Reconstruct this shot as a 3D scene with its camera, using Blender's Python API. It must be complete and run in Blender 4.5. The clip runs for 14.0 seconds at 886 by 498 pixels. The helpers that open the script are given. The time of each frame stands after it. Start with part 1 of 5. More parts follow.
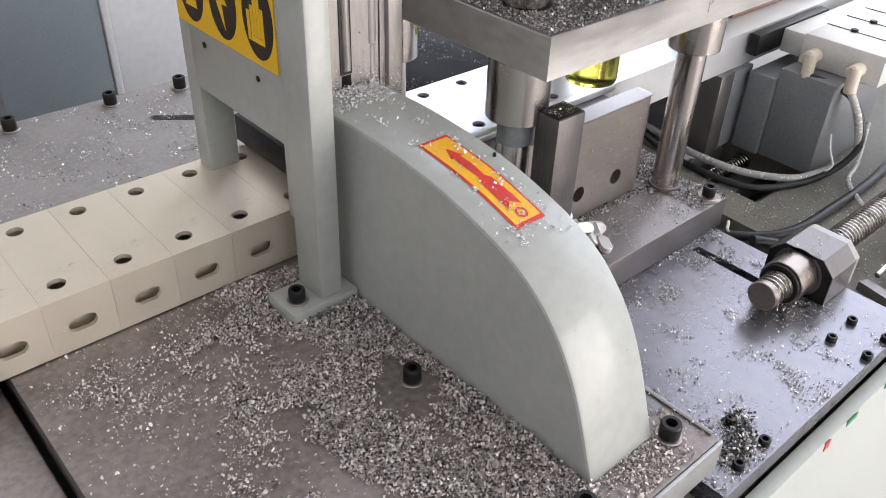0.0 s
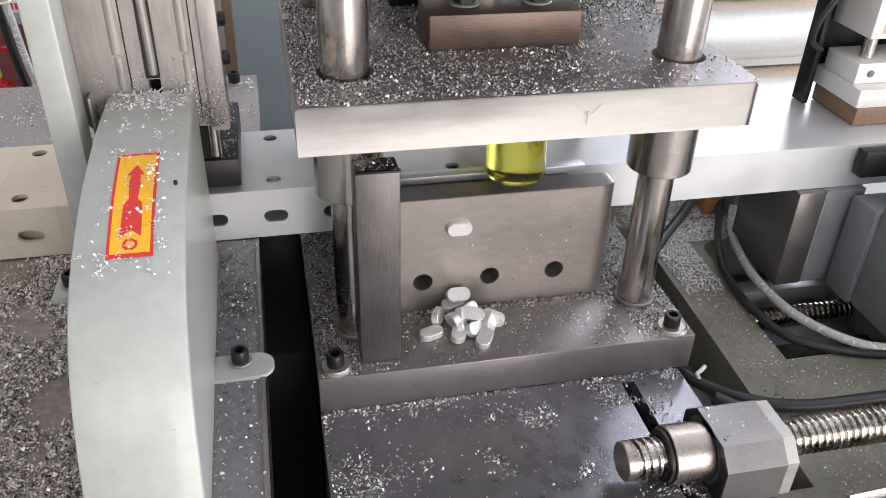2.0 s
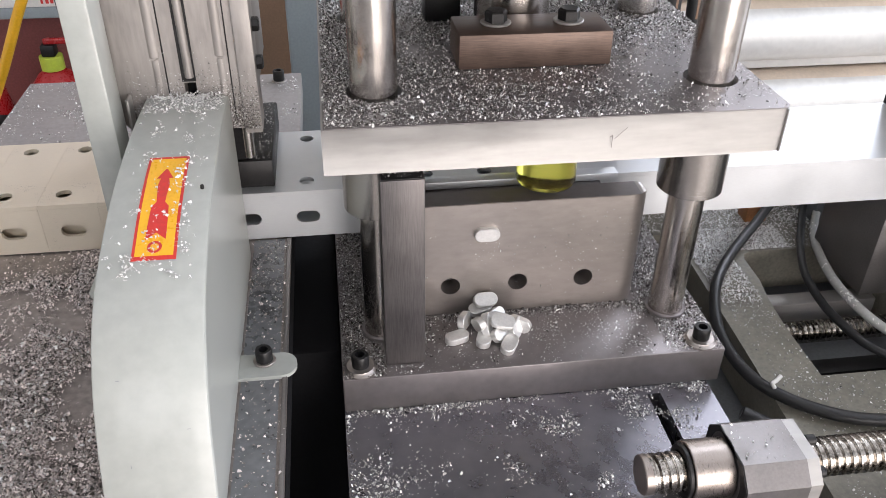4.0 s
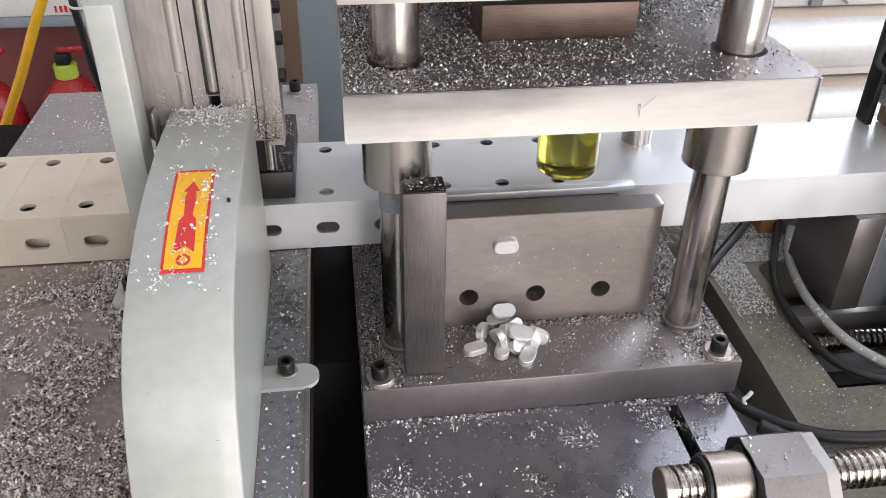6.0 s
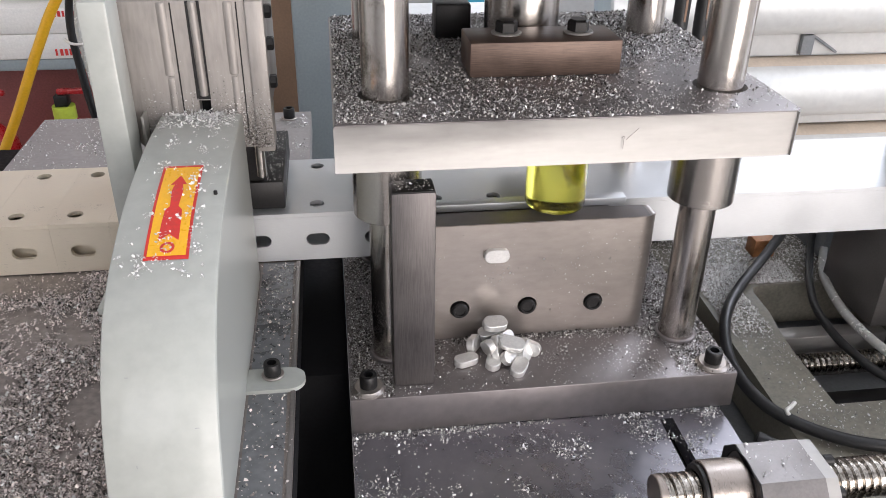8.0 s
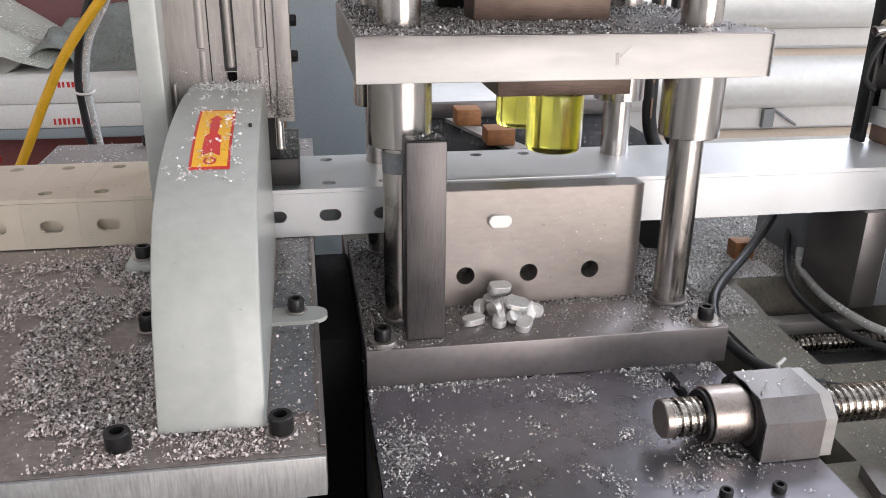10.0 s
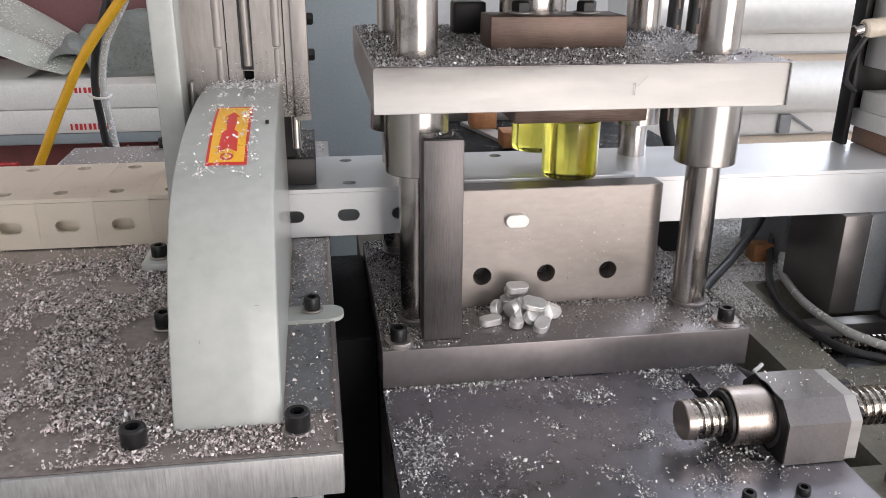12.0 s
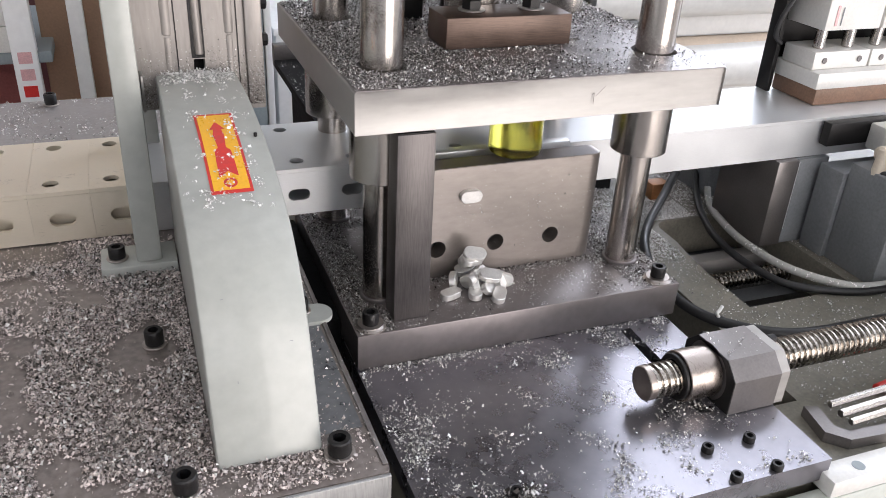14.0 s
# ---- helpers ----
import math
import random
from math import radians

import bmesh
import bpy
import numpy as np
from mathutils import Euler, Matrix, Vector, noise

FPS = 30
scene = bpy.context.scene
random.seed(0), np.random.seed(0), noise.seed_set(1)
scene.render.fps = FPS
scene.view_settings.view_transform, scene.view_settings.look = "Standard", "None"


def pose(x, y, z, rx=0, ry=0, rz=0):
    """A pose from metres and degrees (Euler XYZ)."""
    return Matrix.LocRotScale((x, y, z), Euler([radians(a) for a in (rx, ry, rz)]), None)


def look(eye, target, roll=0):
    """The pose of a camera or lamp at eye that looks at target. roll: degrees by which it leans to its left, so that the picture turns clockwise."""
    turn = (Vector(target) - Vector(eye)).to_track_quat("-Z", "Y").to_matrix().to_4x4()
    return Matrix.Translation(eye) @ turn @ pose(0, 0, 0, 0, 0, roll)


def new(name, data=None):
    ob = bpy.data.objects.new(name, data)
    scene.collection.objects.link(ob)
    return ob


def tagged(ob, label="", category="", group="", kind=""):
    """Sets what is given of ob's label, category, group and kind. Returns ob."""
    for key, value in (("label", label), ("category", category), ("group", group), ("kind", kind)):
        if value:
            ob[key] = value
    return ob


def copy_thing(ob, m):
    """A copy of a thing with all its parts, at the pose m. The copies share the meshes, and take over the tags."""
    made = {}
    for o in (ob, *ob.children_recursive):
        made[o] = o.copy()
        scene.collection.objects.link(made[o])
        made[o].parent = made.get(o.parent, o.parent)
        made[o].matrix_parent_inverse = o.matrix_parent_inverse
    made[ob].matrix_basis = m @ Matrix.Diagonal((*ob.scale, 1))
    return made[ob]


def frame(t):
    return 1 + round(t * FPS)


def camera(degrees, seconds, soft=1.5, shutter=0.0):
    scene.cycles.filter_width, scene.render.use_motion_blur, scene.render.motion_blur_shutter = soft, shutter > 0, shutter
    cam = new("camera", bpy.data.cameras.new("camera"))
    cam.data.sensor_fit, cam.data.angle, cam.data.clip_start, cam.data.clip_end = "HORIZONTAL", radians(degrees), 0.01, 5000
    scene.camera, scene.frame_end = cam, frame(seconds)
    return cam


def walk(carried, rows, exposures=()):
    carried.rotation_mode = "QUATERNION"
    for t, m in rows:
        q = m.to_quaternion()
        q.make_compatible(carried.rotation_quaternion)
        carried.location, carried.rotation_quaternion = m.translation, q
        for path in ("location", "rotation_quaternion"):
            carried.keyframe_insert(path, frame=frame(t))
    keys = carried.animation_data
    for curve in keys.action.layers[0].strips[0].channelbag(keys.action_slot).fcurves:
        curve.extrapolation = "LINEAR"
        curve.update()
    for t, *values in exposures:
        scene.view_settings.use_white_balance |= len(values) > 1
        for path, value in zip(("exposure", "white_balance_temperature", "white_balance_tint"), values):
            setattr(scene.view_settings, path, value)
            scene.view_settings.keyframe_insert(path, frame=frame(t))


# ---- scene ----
cam = camera(56.4, 14.0, soft=0.8)
# seconds, eye x y z, yaw, pitch, roll
PATH = [
    (0, 0, 0, 1.249, -42.7, -34.89, 2.27),
    (0.3, 0.1465, -0.0153, 1.23, -32.58, -33.47, 1.73),
    (0.5, 0.235, -0.0188, 1.2239, -26.21, -34.84, 1.39),
    (0.7, 0.2839, -0.0357, 1.2192, -21.55, -34.76, -0.83),
    (1, 0.3044, -0.0671, 1.2342, -19.48, -32.76, -0.56),
    (1.2, 0.3115, -0.1045, 1.2357, -18.73, -31.93, 0.1),
    (1.5, 0.3289, -0.1405, 1.253, -17.79, -32.43, 1.86),
    (1.7, 0.3617, -0.1483, 1.2384, -15.38, -31.68, 1.31),
    (2, 0.3982, -0.1276, 1.2332, -12.81, -32.95, 1.67),
    (2.5, 0.4228, -0.1225, 1.2376, -9.44, -33.5, 1.06),
    (3, 0.4239, -0.1299, 1.2411, -8.45, -33.83, 0.76),
    (5.5, 0.4108, -0.1259, 1.2488, -8.03, -33.22, 0.72),
    (6, 0.409, -0.1285, 1.2507, -7.8, -33.2, 0.75),
    (6.5, 0.4084, -0.1297, 1.2516, -7.58, -33.15, 0.98),
    (7, 0.4094, -0.128, 1.2504, -7.45, -33.17, 1.12),
    (7.5, 0.409, -0.125, 1.2482, -7.63, -33.11, 1.23),
    (7.7, 0.4159, -0.1156, 1.2338, -7.39, -32.79, 1.01),
    (7.8, 0.418, -0.118, 1.229, -7.3, -32.97, 1.2),
    (8, 0.4131, -0.1459, 1.214, -7.92, -29.1, 0.87),
    (8.2, 0.3986, -0.1864, 1.1735, -8.01, -25.11, 0.99),
    (10.3, 0.3742, -0.2328, 1.119, -9.77, -20.88, 0.56),
    (10.5, 0.3765, -0.2304, 1.1158, -9.62, -20.58, 0.58),
    (11, 0.3758, -0.2328, 1.1143, -9.31, -20.65, 0.28),
    (11.5, 0.3731, -0.2328, 1.1166, -9.19, -20.75, 0.26),
    (12, 0.3716, -0.2298, 1.1144, -8.77, -20.76, 0.41),
    (12.5, 0.3714, -0.227, 1.1154, -7.81, -20.93, 0.23),
    (13, 0.3691, -0.2242, 1.1297, -7.33, -21.44, 0.1),
    (13.5, 0.3527, -0.2121, 1.1544, -8.84, -23.83, 0.69),
    (13.8, 0.3106, -0.2026, 1.1657, -16.53, -26.76, 1.08),
    (14, 0.2675, -0.1875, 1.1924, -21.93, -28.42, 3.06),
]
walk(cam, [(t, pose(x, y, z, 90 + pitch, 0, yaw) @ pose(0, 0, 0, 0, 0, roll)) for t, x, y, z, yaw, pitch, roll in PATH],
     exposures=[(0.0, -0.11), (1.5, -0.07), (3.0, 0.02), (6.0, -0.02), (8.0, -0.09), (10.5, -0.35), (13.0, -0.35), (14.0, -0.18)])

# ---- light ----
world = bpy.data.worlds.new("sky")
scene.world = world
world.use_nodes = True
wn = world.node_tree.nodes
sky = wn.new("ShaderNodeTexSky")
sky.sky_type, sky.sun_disc = "NISHITA", False
sky.sun_elevation, sky.sun_rotation = radians(40), radians(30)
wn["Background"].inputs["Strength"].default_value = 0.1
world.node_tree.links.new(sky.outputs["Color"], wn["Background"].inputs["Color"])

ROOM = (-3.0, 5.0, -3.2, 3.0, 6.0)  # west, east, south, north, height


def window_lamp(name, centre, target, width, height, watts, colour):
    data = bpy.data.lights.new(name, "AREA")
    data.shape, data.size, data.size_y, data.energy, data.color = "RECTANGLE", width, height, watts, colour
    ob = new(name, data)
    ob.matrix_world = look(centre, target)
    return ob


window_lamp("daylight_north", (3.65, 2.95, 3.45), (3.65, 0, 3.45), 2.4, 4.1, 205, (0.92, 0.985, 1.14))
window_lamp("daylight_door", (2.3, -3.15, 1.3), (2.3, 0, 1.3), 3.0, 2.5, 164, (1.07, 0.985, 0.955))
window_lamp("daylight_south", (-0.9, -3.15, 2.4), (-0.9, 0, 2.4), 2.0, 1.8, 34, (1.04, 0.985, 1.0))
window_lamp("daylight_east", (4.95, 0.3, 3.35), (0, 0.3, 3.35), 4.6, 4.1, 190, (0.95, 0.985, 1.12))


# ---- materials ----
def mat(name, colour, rough=0.5, metal=0.0, vary=0.15, scale=40.0, fine=600.0, bump=0.1, streak=None, speck=None, rough_vary=0.12, **more):
    """A surface with blotches at one scale and grain at another; streak stretches the grain along one axis."""
    m = bpy.data.materials.new(name)
    m.use_nodes = True
    n, ln = m.node_tree.nodes, m.node_tree.links
    b = n["Principled BSDF"]
    b.inputs["Metallic"].default_value = metal
    for key, value in more.items():
        b.inputs[key.replace("_", " ")].default_value = value
    tc = n.new("ShaderNodeTexCoord")
    mp = n.new("ShaderNodeMapping")
    ln.new(tc.outputs["Object"], mp.inputs["Vector"])
    if streak:
        mp.inputs["Scale"].default_value = streak
    big = n.new("ShaderNodeTexNoise")
    big.inputs["Scale"].default_value, big.inputs["Detail"].default_value, big.inputs["Roughness"].default_value = scale, 6.0, 0.62
    ln.new(tc.outputs["Object"], big.inputs["Vector"])
    small = n.new("ShaderNodeTexNoise")
    small.inputs["Scale"].default_value, small.inputs["Detail"].default_value = fine, 3.0
    ln.new(mp.outputs["Vector"], small.inputs["Vector"])
    both = n.new("ShaderNodeMath")
    both.operation = "ADD"
    ln.new(big.outputs["Fac"], both.inputs[0])
    ln.new(small.outputs["Fac"], both.inputs[1])
    half = n.new("ShaderNodeMath")
    half.operation = "MULTIPLY"
    half.inputs[1].default_value = 0.5
    ln.new(both.outputs[0], half.inputs[0])
    ramp = n.new("ShaderNodeValToRGB")
    ramp.color_ramp.elements[0].position, ramp.color_ramp.elements[1].position = 0.36, 0.64
    lo, hi = [max(0.0, c * (1 - vary)) for c in colour], [min(1.0, c * (1 + vary)) for c in colour]
    if speck:
        lo = speck
    ramp.color_ramp.elements[0].color, ramp.color_ramp.elements[1].color = (*lo, 1), (*hi, 1)
    ln.new(half.outputs[0], ramp.inputs["Fac"])
    ln.new(ramp.outputs["Color"], b.inputs["Base Color"])
    rr = n.new("ShaderNodeMapRange")
    rr.inputs["From Min"].default_value, rr.inputs["From Max"].default_value = 0.35, 0.65
    rr.inputs["To Min"].default_value, rr.inputs["To Max"].default_value = max(0.03, rough - rough_vary), min(1.0, rough + rough_vary)
    ln.new(half.outputs[0], rr.inputs["Value"])
    ln.new(rr.outputs["Result"], b.inputs["Roughness"])
    if bump:
        bp = n.new("ShaderNodeBump")
        bp.inputs["Strength"].default_value, bp.inputs["Distance"].default_value = bump, 0.0006
        ln.new(half.outputs[0], bp.inputs["Height"])
        ln.new(bp.outputs["Normal"], b.inputs["Normal"])
    return m


def island_mat(name, dark, light, rough, metal):
    """Each loose chip takes a shade of its own."""
    m = bpy.data.materials.new(name)
    m.use_nodes = True
    n, ln = m.node_tree.nodes, m.node_tree.links
    b = n["Principled BSDF"]
    g = n.new("ShaderNodeNewGeometry")
    ramp = n.new("ShaderNodeValToRGB")
    ramp.color_ramp.elements[0].color, ramp.color_ramp.elements[1].color = (*dark, 1), (*light, 1)
    ln.new(g.outputs["Random Per Island"], ramp.inputs["Fac"])
    ln.new(ramp.outputs["Color"], b.inputs["Base Color"])
    b.inputs["Metallic"].default_value, b.inputs["Roughness"].default_value = metal, rough
    return m


M_GROUND = mat("ground_steel", (0.395, 0.38, 0.362), 0.44, 0.5, 0.15, 17, 70, 0.03, (0.4, 1, 2))
M_EDGE = mat("sawn_steel_edge", (0.34, 0.34, 0.335), 0.42, 0.6, 0.2, 40, 900, 0.3, (1.0, 1.0, 0.10))
for node in M_EDGE.node_tree.nodes:
    if node.type == "MAPPING":
        node.inputs["Rotation"].default_value = (0, radians(-32), 0)
M_DARK = mat("oxidised_steel", (0.245, 0.222, 0.22), 0.40, 0.7, 0.09, 22, 140, 0.04, None, None, 0.05)
M_BAR = mat("dark_bar_steel", (0.125, 0.114, 0.112), 0.4, 0.7, 0.24, 30, 240, 0.2, (6, 6, 0.3))
M_BED = mat("oily_bed_steel", (0.245, 0.238, 0.262), 0.29, 0.8, 0.14, 9, 60, 0.03, None, None, 0.06)
M_TABLE = mat("dull_table_steel", (0.25, 0.220, 0.207), 0.42, 0.55, 0.3, 14, 200, 0.1)
# table steel with its cool reflection put into the colour
M_STRIP = mat("slate_reflection_tint", (0.21, 0.217, 0.23), 0.32, 0.65, 0.2, 18, 160, 0.05)
M_FAR = mat("grey_table_steel", (0.335, 0.315, 0.305), 0.5, 0.5, 0.18, 16, 220, 0.25)
M_PLATE = mat("tool_steel", (0.365, 0.33, 0.305), 0.37, 0.85, 0.08, 14, 120, 0.03, (0.8, 1, 2), None, 0.04)
M_PANEL = mat("scuffed_steel_panel", (0.345, 0.32, 0.30), 0.5, 0.55, 0.16, 24, 120, 0.08, (3, 1, 0.5))
M_ALU = mat("mill_aluminium", (0.68, 0.69, 0.70), 0.4, 0.55, 0.06, 20, 300, 0.08, (0.5, 20, 20))
# the same aluminium with warm light mixed into its cream colour
M_CREAM = mat("warm_lit_aluminium", (0.74, 0.67, 0.55), 0.38, 0.5, 0.06, 20, 300, 0.03, (0.5, 20, 20))
M_CHROME = mat("polished_steel", (0.47, 0.44, 0.415), 0.22, 1.0, 0.08, 30, 300, 0.012, (1, 1, 14), None, 0.06)
M_POST = mat("stained_post_steel", (0.52, 0.485, 0.455), 0.2, 1.0, 0.1, 34, 260, 0.05, (40, 40, 3), None, 0.08)
for node in M_POST.node_tree.nodes:
    if node.type == "VALTORGB":
        node.color_ramp.elements[0].position, node.color_ramp.elements[1].position = 0.38, 0.437
        node.color_ramp.elements[0].color = (0.10, 0.075, 0.06, 1)
M_SCREW = mat("ballscrew_steel", (0.50, 0.47, 0.43), 0.2, 1.0, 0.25, 60, 500, 0.1, None, (0.10, 0.085, 0.07), 0.08)
M_NUT = mat("bearing_steel", (0.36, 0.315, 0.285), 0.32, 1.0, 0.15, 30, 300, 0.04, (14, 1, 1))
M_BLOCK = mat("grey_machined_block", (0.215, 0.20, 0.195), 0.40, 0.75, 0.12, 30, 500, 0.1)
M_BLACK = mat("black_oxide", (0.022, 0.021, 0.021), 0.42, 0.5, 0.3, 80, 900, 0.2)
# near-black paint, also used for shade in slots, recesses and the gap
M_VOID = mat("black_steel_and_shade", (0.009, 0.009, 0.010), 0.7, 0.0, 0.4, 20, 300, 0.1, Specular_IOR_Level=0.12)
M_GREEN = mat("pale_grey_green_paint", (0.385, 0.398, 0.37), 0.34, 0.0, 0.075, 9, 120, 0.03, None, None, 0.05, Coat_Weight=0.25)
M_CASTING = mat("grey_green_machine_paint", (0.205, 0.192, 0.158), 0.5, 0.0, 0.25, 25, 300, 0.2)
M_COVER = mat("machine_cover_paint", (0.52, 0.55, 0.51), 0.4, 0.0, 0.05, 8, 200, 0.05)
M_BOXPAINT = mat("dark_grey_paint", (0.20, 0.21, 0.22), 0.45, 0.0, 0.15, 20, 300, 0.1)
M_BROWN = mat("heat_tinted_steel", (0.13, 0.09, 0.072), 0.42, 0.55, 0.4, 30, 160, 0.12, (0.4, 6, 14))
M_COPPER = mat("orange_brown_block", (0.38, 0.17, 0.07), 0.5, 0.2, 0.25, 60, 500, 0.2)
M_BAKE = mat("brown_pad", (0.22, 0.13, 0.085), 0.5, 0.0, 0.2, 40, 400, 0.1)
M_WHITE = mat("white_anodised", (0.74, 0.73, 0.70), 0.4, 0.2, 0.06, 20, 300, 0.05)
M_CREAMPLASTIC = mat("cream_plastic", (0.66, 0.58, 0.47), 0.4, 0.0, 0.1, 40, 300, 0.05)
M_RUBBER = mat("black_rubber", (0.018, 0.018, 0.019), 0.42, 0.0, 0.3, 40, 500, 0.1)
M_CLEAR = mat("grey_clear_hose", (0.70, 0.70, 0.67), 0.25, 0.0, 0.1, 40, 300, 0.0, None, None, 0.05, Transmission_Weight=0.35)
M_YELLOW = mat("yellow_cable", (0.75, 0.40, 0.02), 0.4, 0.0, 0.1, 40, 300, 0.05)
M_URETHANE = mat("yellow_urethane", (0.88, 0.83, 0.15), 0.16, 0.0, 0.04, 30, 200, 0.02, None, None, 0.03, Transmission_Weight=1.0, IOR=1.48)
M_SIGN = mat("yellow_sign", (0.82, 0.50, 0.015), 0.4, 0.0, 0.05, 30, 300, 0.03)
M_INK = mat("black_ink", (0.02, 0.017, 0.015), 0.4, 0.0, 0.1, 40, 300, 0.0)
M_RED = mat("red_ink", (0.62, 0.035, 0.03), 0.42, 0.0, 0.12, 60, 500, 0.03)
M_PINK = mat("faded_red_ink", (0.72, 0.42, 0.42), 0.5, 0.0, 0.15, 60, 500, 0.03)
M_ORANGE = mat("orange_yellow_film", (0.86, 0.45, 0.02), 0.36, 0.0, 0.06, 60, 500, 0.03)
M_SLUG = mat("punched_aluminium", (0.74, 0.73, 0.71), 0.42, 0.7, 0.1, 150, 900, 0.15)
M_CHIP = island_mat("aluminium_chips", (0.22, 0.208, 0.20), (0.98, 0.97, 0.95), 0.34, 0.5)
M_CHIPWHITE = island_mat("white_aluminium_chips", (0.55, 0.54, 0.53), (0.98, 0.97, 0.96), 0.55, 0.1)
M_GRIME = island_mat("dark_metal_dust", (0.02, 0.018, 0.016), (0.12, 0.105, 0.095), 0.6, 0.2)
M_CHIPDULL = island_mat("dull_aluminium_chips", (0.17, 0.143, 0.132), (0.98, 0.885, 0.85), 0.5, 0.2)
M_WALL = mat("white_wall_paint", (0.90, 0.89, 0.87), 0.7, 0.0, 0.05, 3, 60, 0.1)
M_PLASTER = mat("grey_white_plaster", (0.66, 0.655, 0.64), 0.75, 0.0, 0.06, 3, 60, 0.1)
M_FLOOR = mat("concrete_floor", (0.34, 0.32, 0.30), 0.7, 0.0, 0.2, 4, 90, 0.2)
M_CABINET = mat("blue_grey_cabinet_paint", (0.30, 0.345, 0.36), 0.45, 0.0, 0.08, 6, 200, 0.05)
M_CARTON = mat("white_carton", (0.78, 0.76, 0.72), 0.6, 0.0, 0.08, 12, 200, 0.1)
M_KRAFT = mat("brown_cardboard", (0.42, 0.27, 0.18), 0.7, 0.0, 0.12, 12, 200, 0.1)
M_BEIGE = mat("beige_roll_top", (0.60, 0.50, 0.40), 0.6, 0.0, 0.1, 8, 120, 0.08)
M_MAROON = mat("dark_red_board", (0.36, 0.11, 0.10), 0.55, 0.0, 0.2, 6, 200, 0.1)
M_EXTINGUISHER = mat("red_gloss_paint", (0.38, 0.018, 0.02), 0.3, 0.0, 0.08, 10, 200, 0.02)
M_LIME = mat("lime_plastic", (0.50, 0.60, 0.07), 0.35, 0.0, 0.1, 20, 200, 0.02)
M_FILM = mat("crumpled_film", (0.78, 0.81, 0.73), 0.22, 0.0, 0.1, 12, 200, 0.1, Transmission_Weight=0.4)
M_ROLL = mat("wrapped_roll", (0.72, 0.72, 0.70), 0.4, 0.3, 0.06, 5, 60, 0.05)
M_BLUE = mat("blue_plastic", (0.02, 0.27, 0.42), 0.4, 0.0, 0.1, 20, 200, 0.05)

# ---- building helpers ----
PLACE = {}


def thing(name, at, label="", category="", group="", kind=""):
    """An empty at the thing's base."""
    ob = new(name)
    ob.empty_display_size = 0.02
    ob.location = at
    PLACE[ob] = Vector(at)
    return tagged(ob, label, category, group, kind)


def finish(bm, name, material, origin, sharp=0.6):
    bmesh.ops.recalc_face_normals(bm, faces=bm.faces)
    for f in bm.faces:
        f.smooth = True
    for e in bm.edges:
        if len(e.link_faces) == 2 and e.calc_face_angle(0) > sharp:
            e.smooth = False
    bmesh.ops.translate(bm, verts=bm.verts, vec=-Vector(origin))
    me = bpy.data.meshes.new(name)
    bm.to_mesh(me)
    bm.free()
    me.materials.append(material)
    return me


def part(name, bm, material, parent, label=""):
    """One mesh under a thing or a part; bm is in world metres."""
    ob = new(name, finish(bm, name, material, PLACE[parent]))
    ob.parent = parent
    PLACE[ob] = PLACE[parent]
    return tagged(ob, label)


def solo(name, bm, material, at, label="", category="", group="", kind=""):
    """A thing that is a single mesh."""
    ob = new(name, finish(bm, name, material, at))
    ob.location = at
    PLACE[ob] = Vector(at)
    return tagged(ob, label, category, group, kind)


def box(x0, x1, y0, y1, z0, z1, bevel=0.0, bm=None, segments=2):
    b = bmesh.new()
    bmesh.ops.create_cube(b, size=1.0)
    for v in b.verts:
        v.co = ((x0 + x1) / 2 + v.co.x * (x1 - x0), (y0 + y1) / 2 + v.co.y * (y1 - y0), (z0 + z1) / 2 + v.co.z * (z1 - z0))
    if bevel:
        bmesh.ops.bevel(b, geom=b.edges[:], offset=bevel, segments=segments, affect="EDGES", profile=0.5)
    return join(bm, b)


def join(bm, b):
    if bm is None:
        return b
    me = bpy.data.meshes.new("join")
    b.to_mesh(me)
    b.free()
    bm.from_mesh(me)
    bpy.data.meshes.remove(me)
    return bm


def frame_to(p, q):
    p, q = Vector(p), Vector(q)
    return Matrix.Translation(p) @ (q - p).to_track_quat("Z", "Y").to_matrix().to_4x4(), (q - p).length


def turned(p, q, profile, seg=32, bm=None, caps=True):
    """A body of revolution from p towards q; profile is a list of (distance along, radius)."""
    b = bmesh.new()
    m, _ = frame_to(p, q)
    rings = []
    for d, r in profile:
        rings.append([b.verts.new(m @ Vector((r * math.cos(2 * math.pi * k / seg), r * math.sin(2 * math.pi * k / seg), d))) for k in range(seg)])
    for a, c in zip(rings, rings[1:]):
        for k in range(seg):
            b.faces.new((a[k], a[(k + 1) % seg], c[(k + 1) % seg], c[k]))
    if caps:
        b.faces.new(rings[0][::-1])
        b.faces.new(rings[-1])
    return join(bm, b)


def rod(p, q, r, bevel=0.0008, seg=32, bm=None):
    length = (Vector(q) - Vector(p)).length
    return turned(p, q, [(0, r - bevel), (bevel, r), (length - bevel, r), (length, r - bevel)], seg, bm)


def ring(p, q, r_out, r_in, seg=32, bm=None):
    length = (Vector(q) - Vector(p)).length
    c = min(0.0006, (r_out - r_in) / 4)
    prof = [(0, r_in), (0, r_out - c), (c, r_out), (length - c, r_out), (length, r_out - c), (length, r_in), (0, r_in)]
    return turned(p, q, prof, seg, bm, caps=False)


def circle(cx, cy, r, seg=28):
    return [(cx + r * math.cos(2 * math.pi * k / seg), cy + r * math.sin(2 * math.pi * k / seg)) for k in range(seg)]


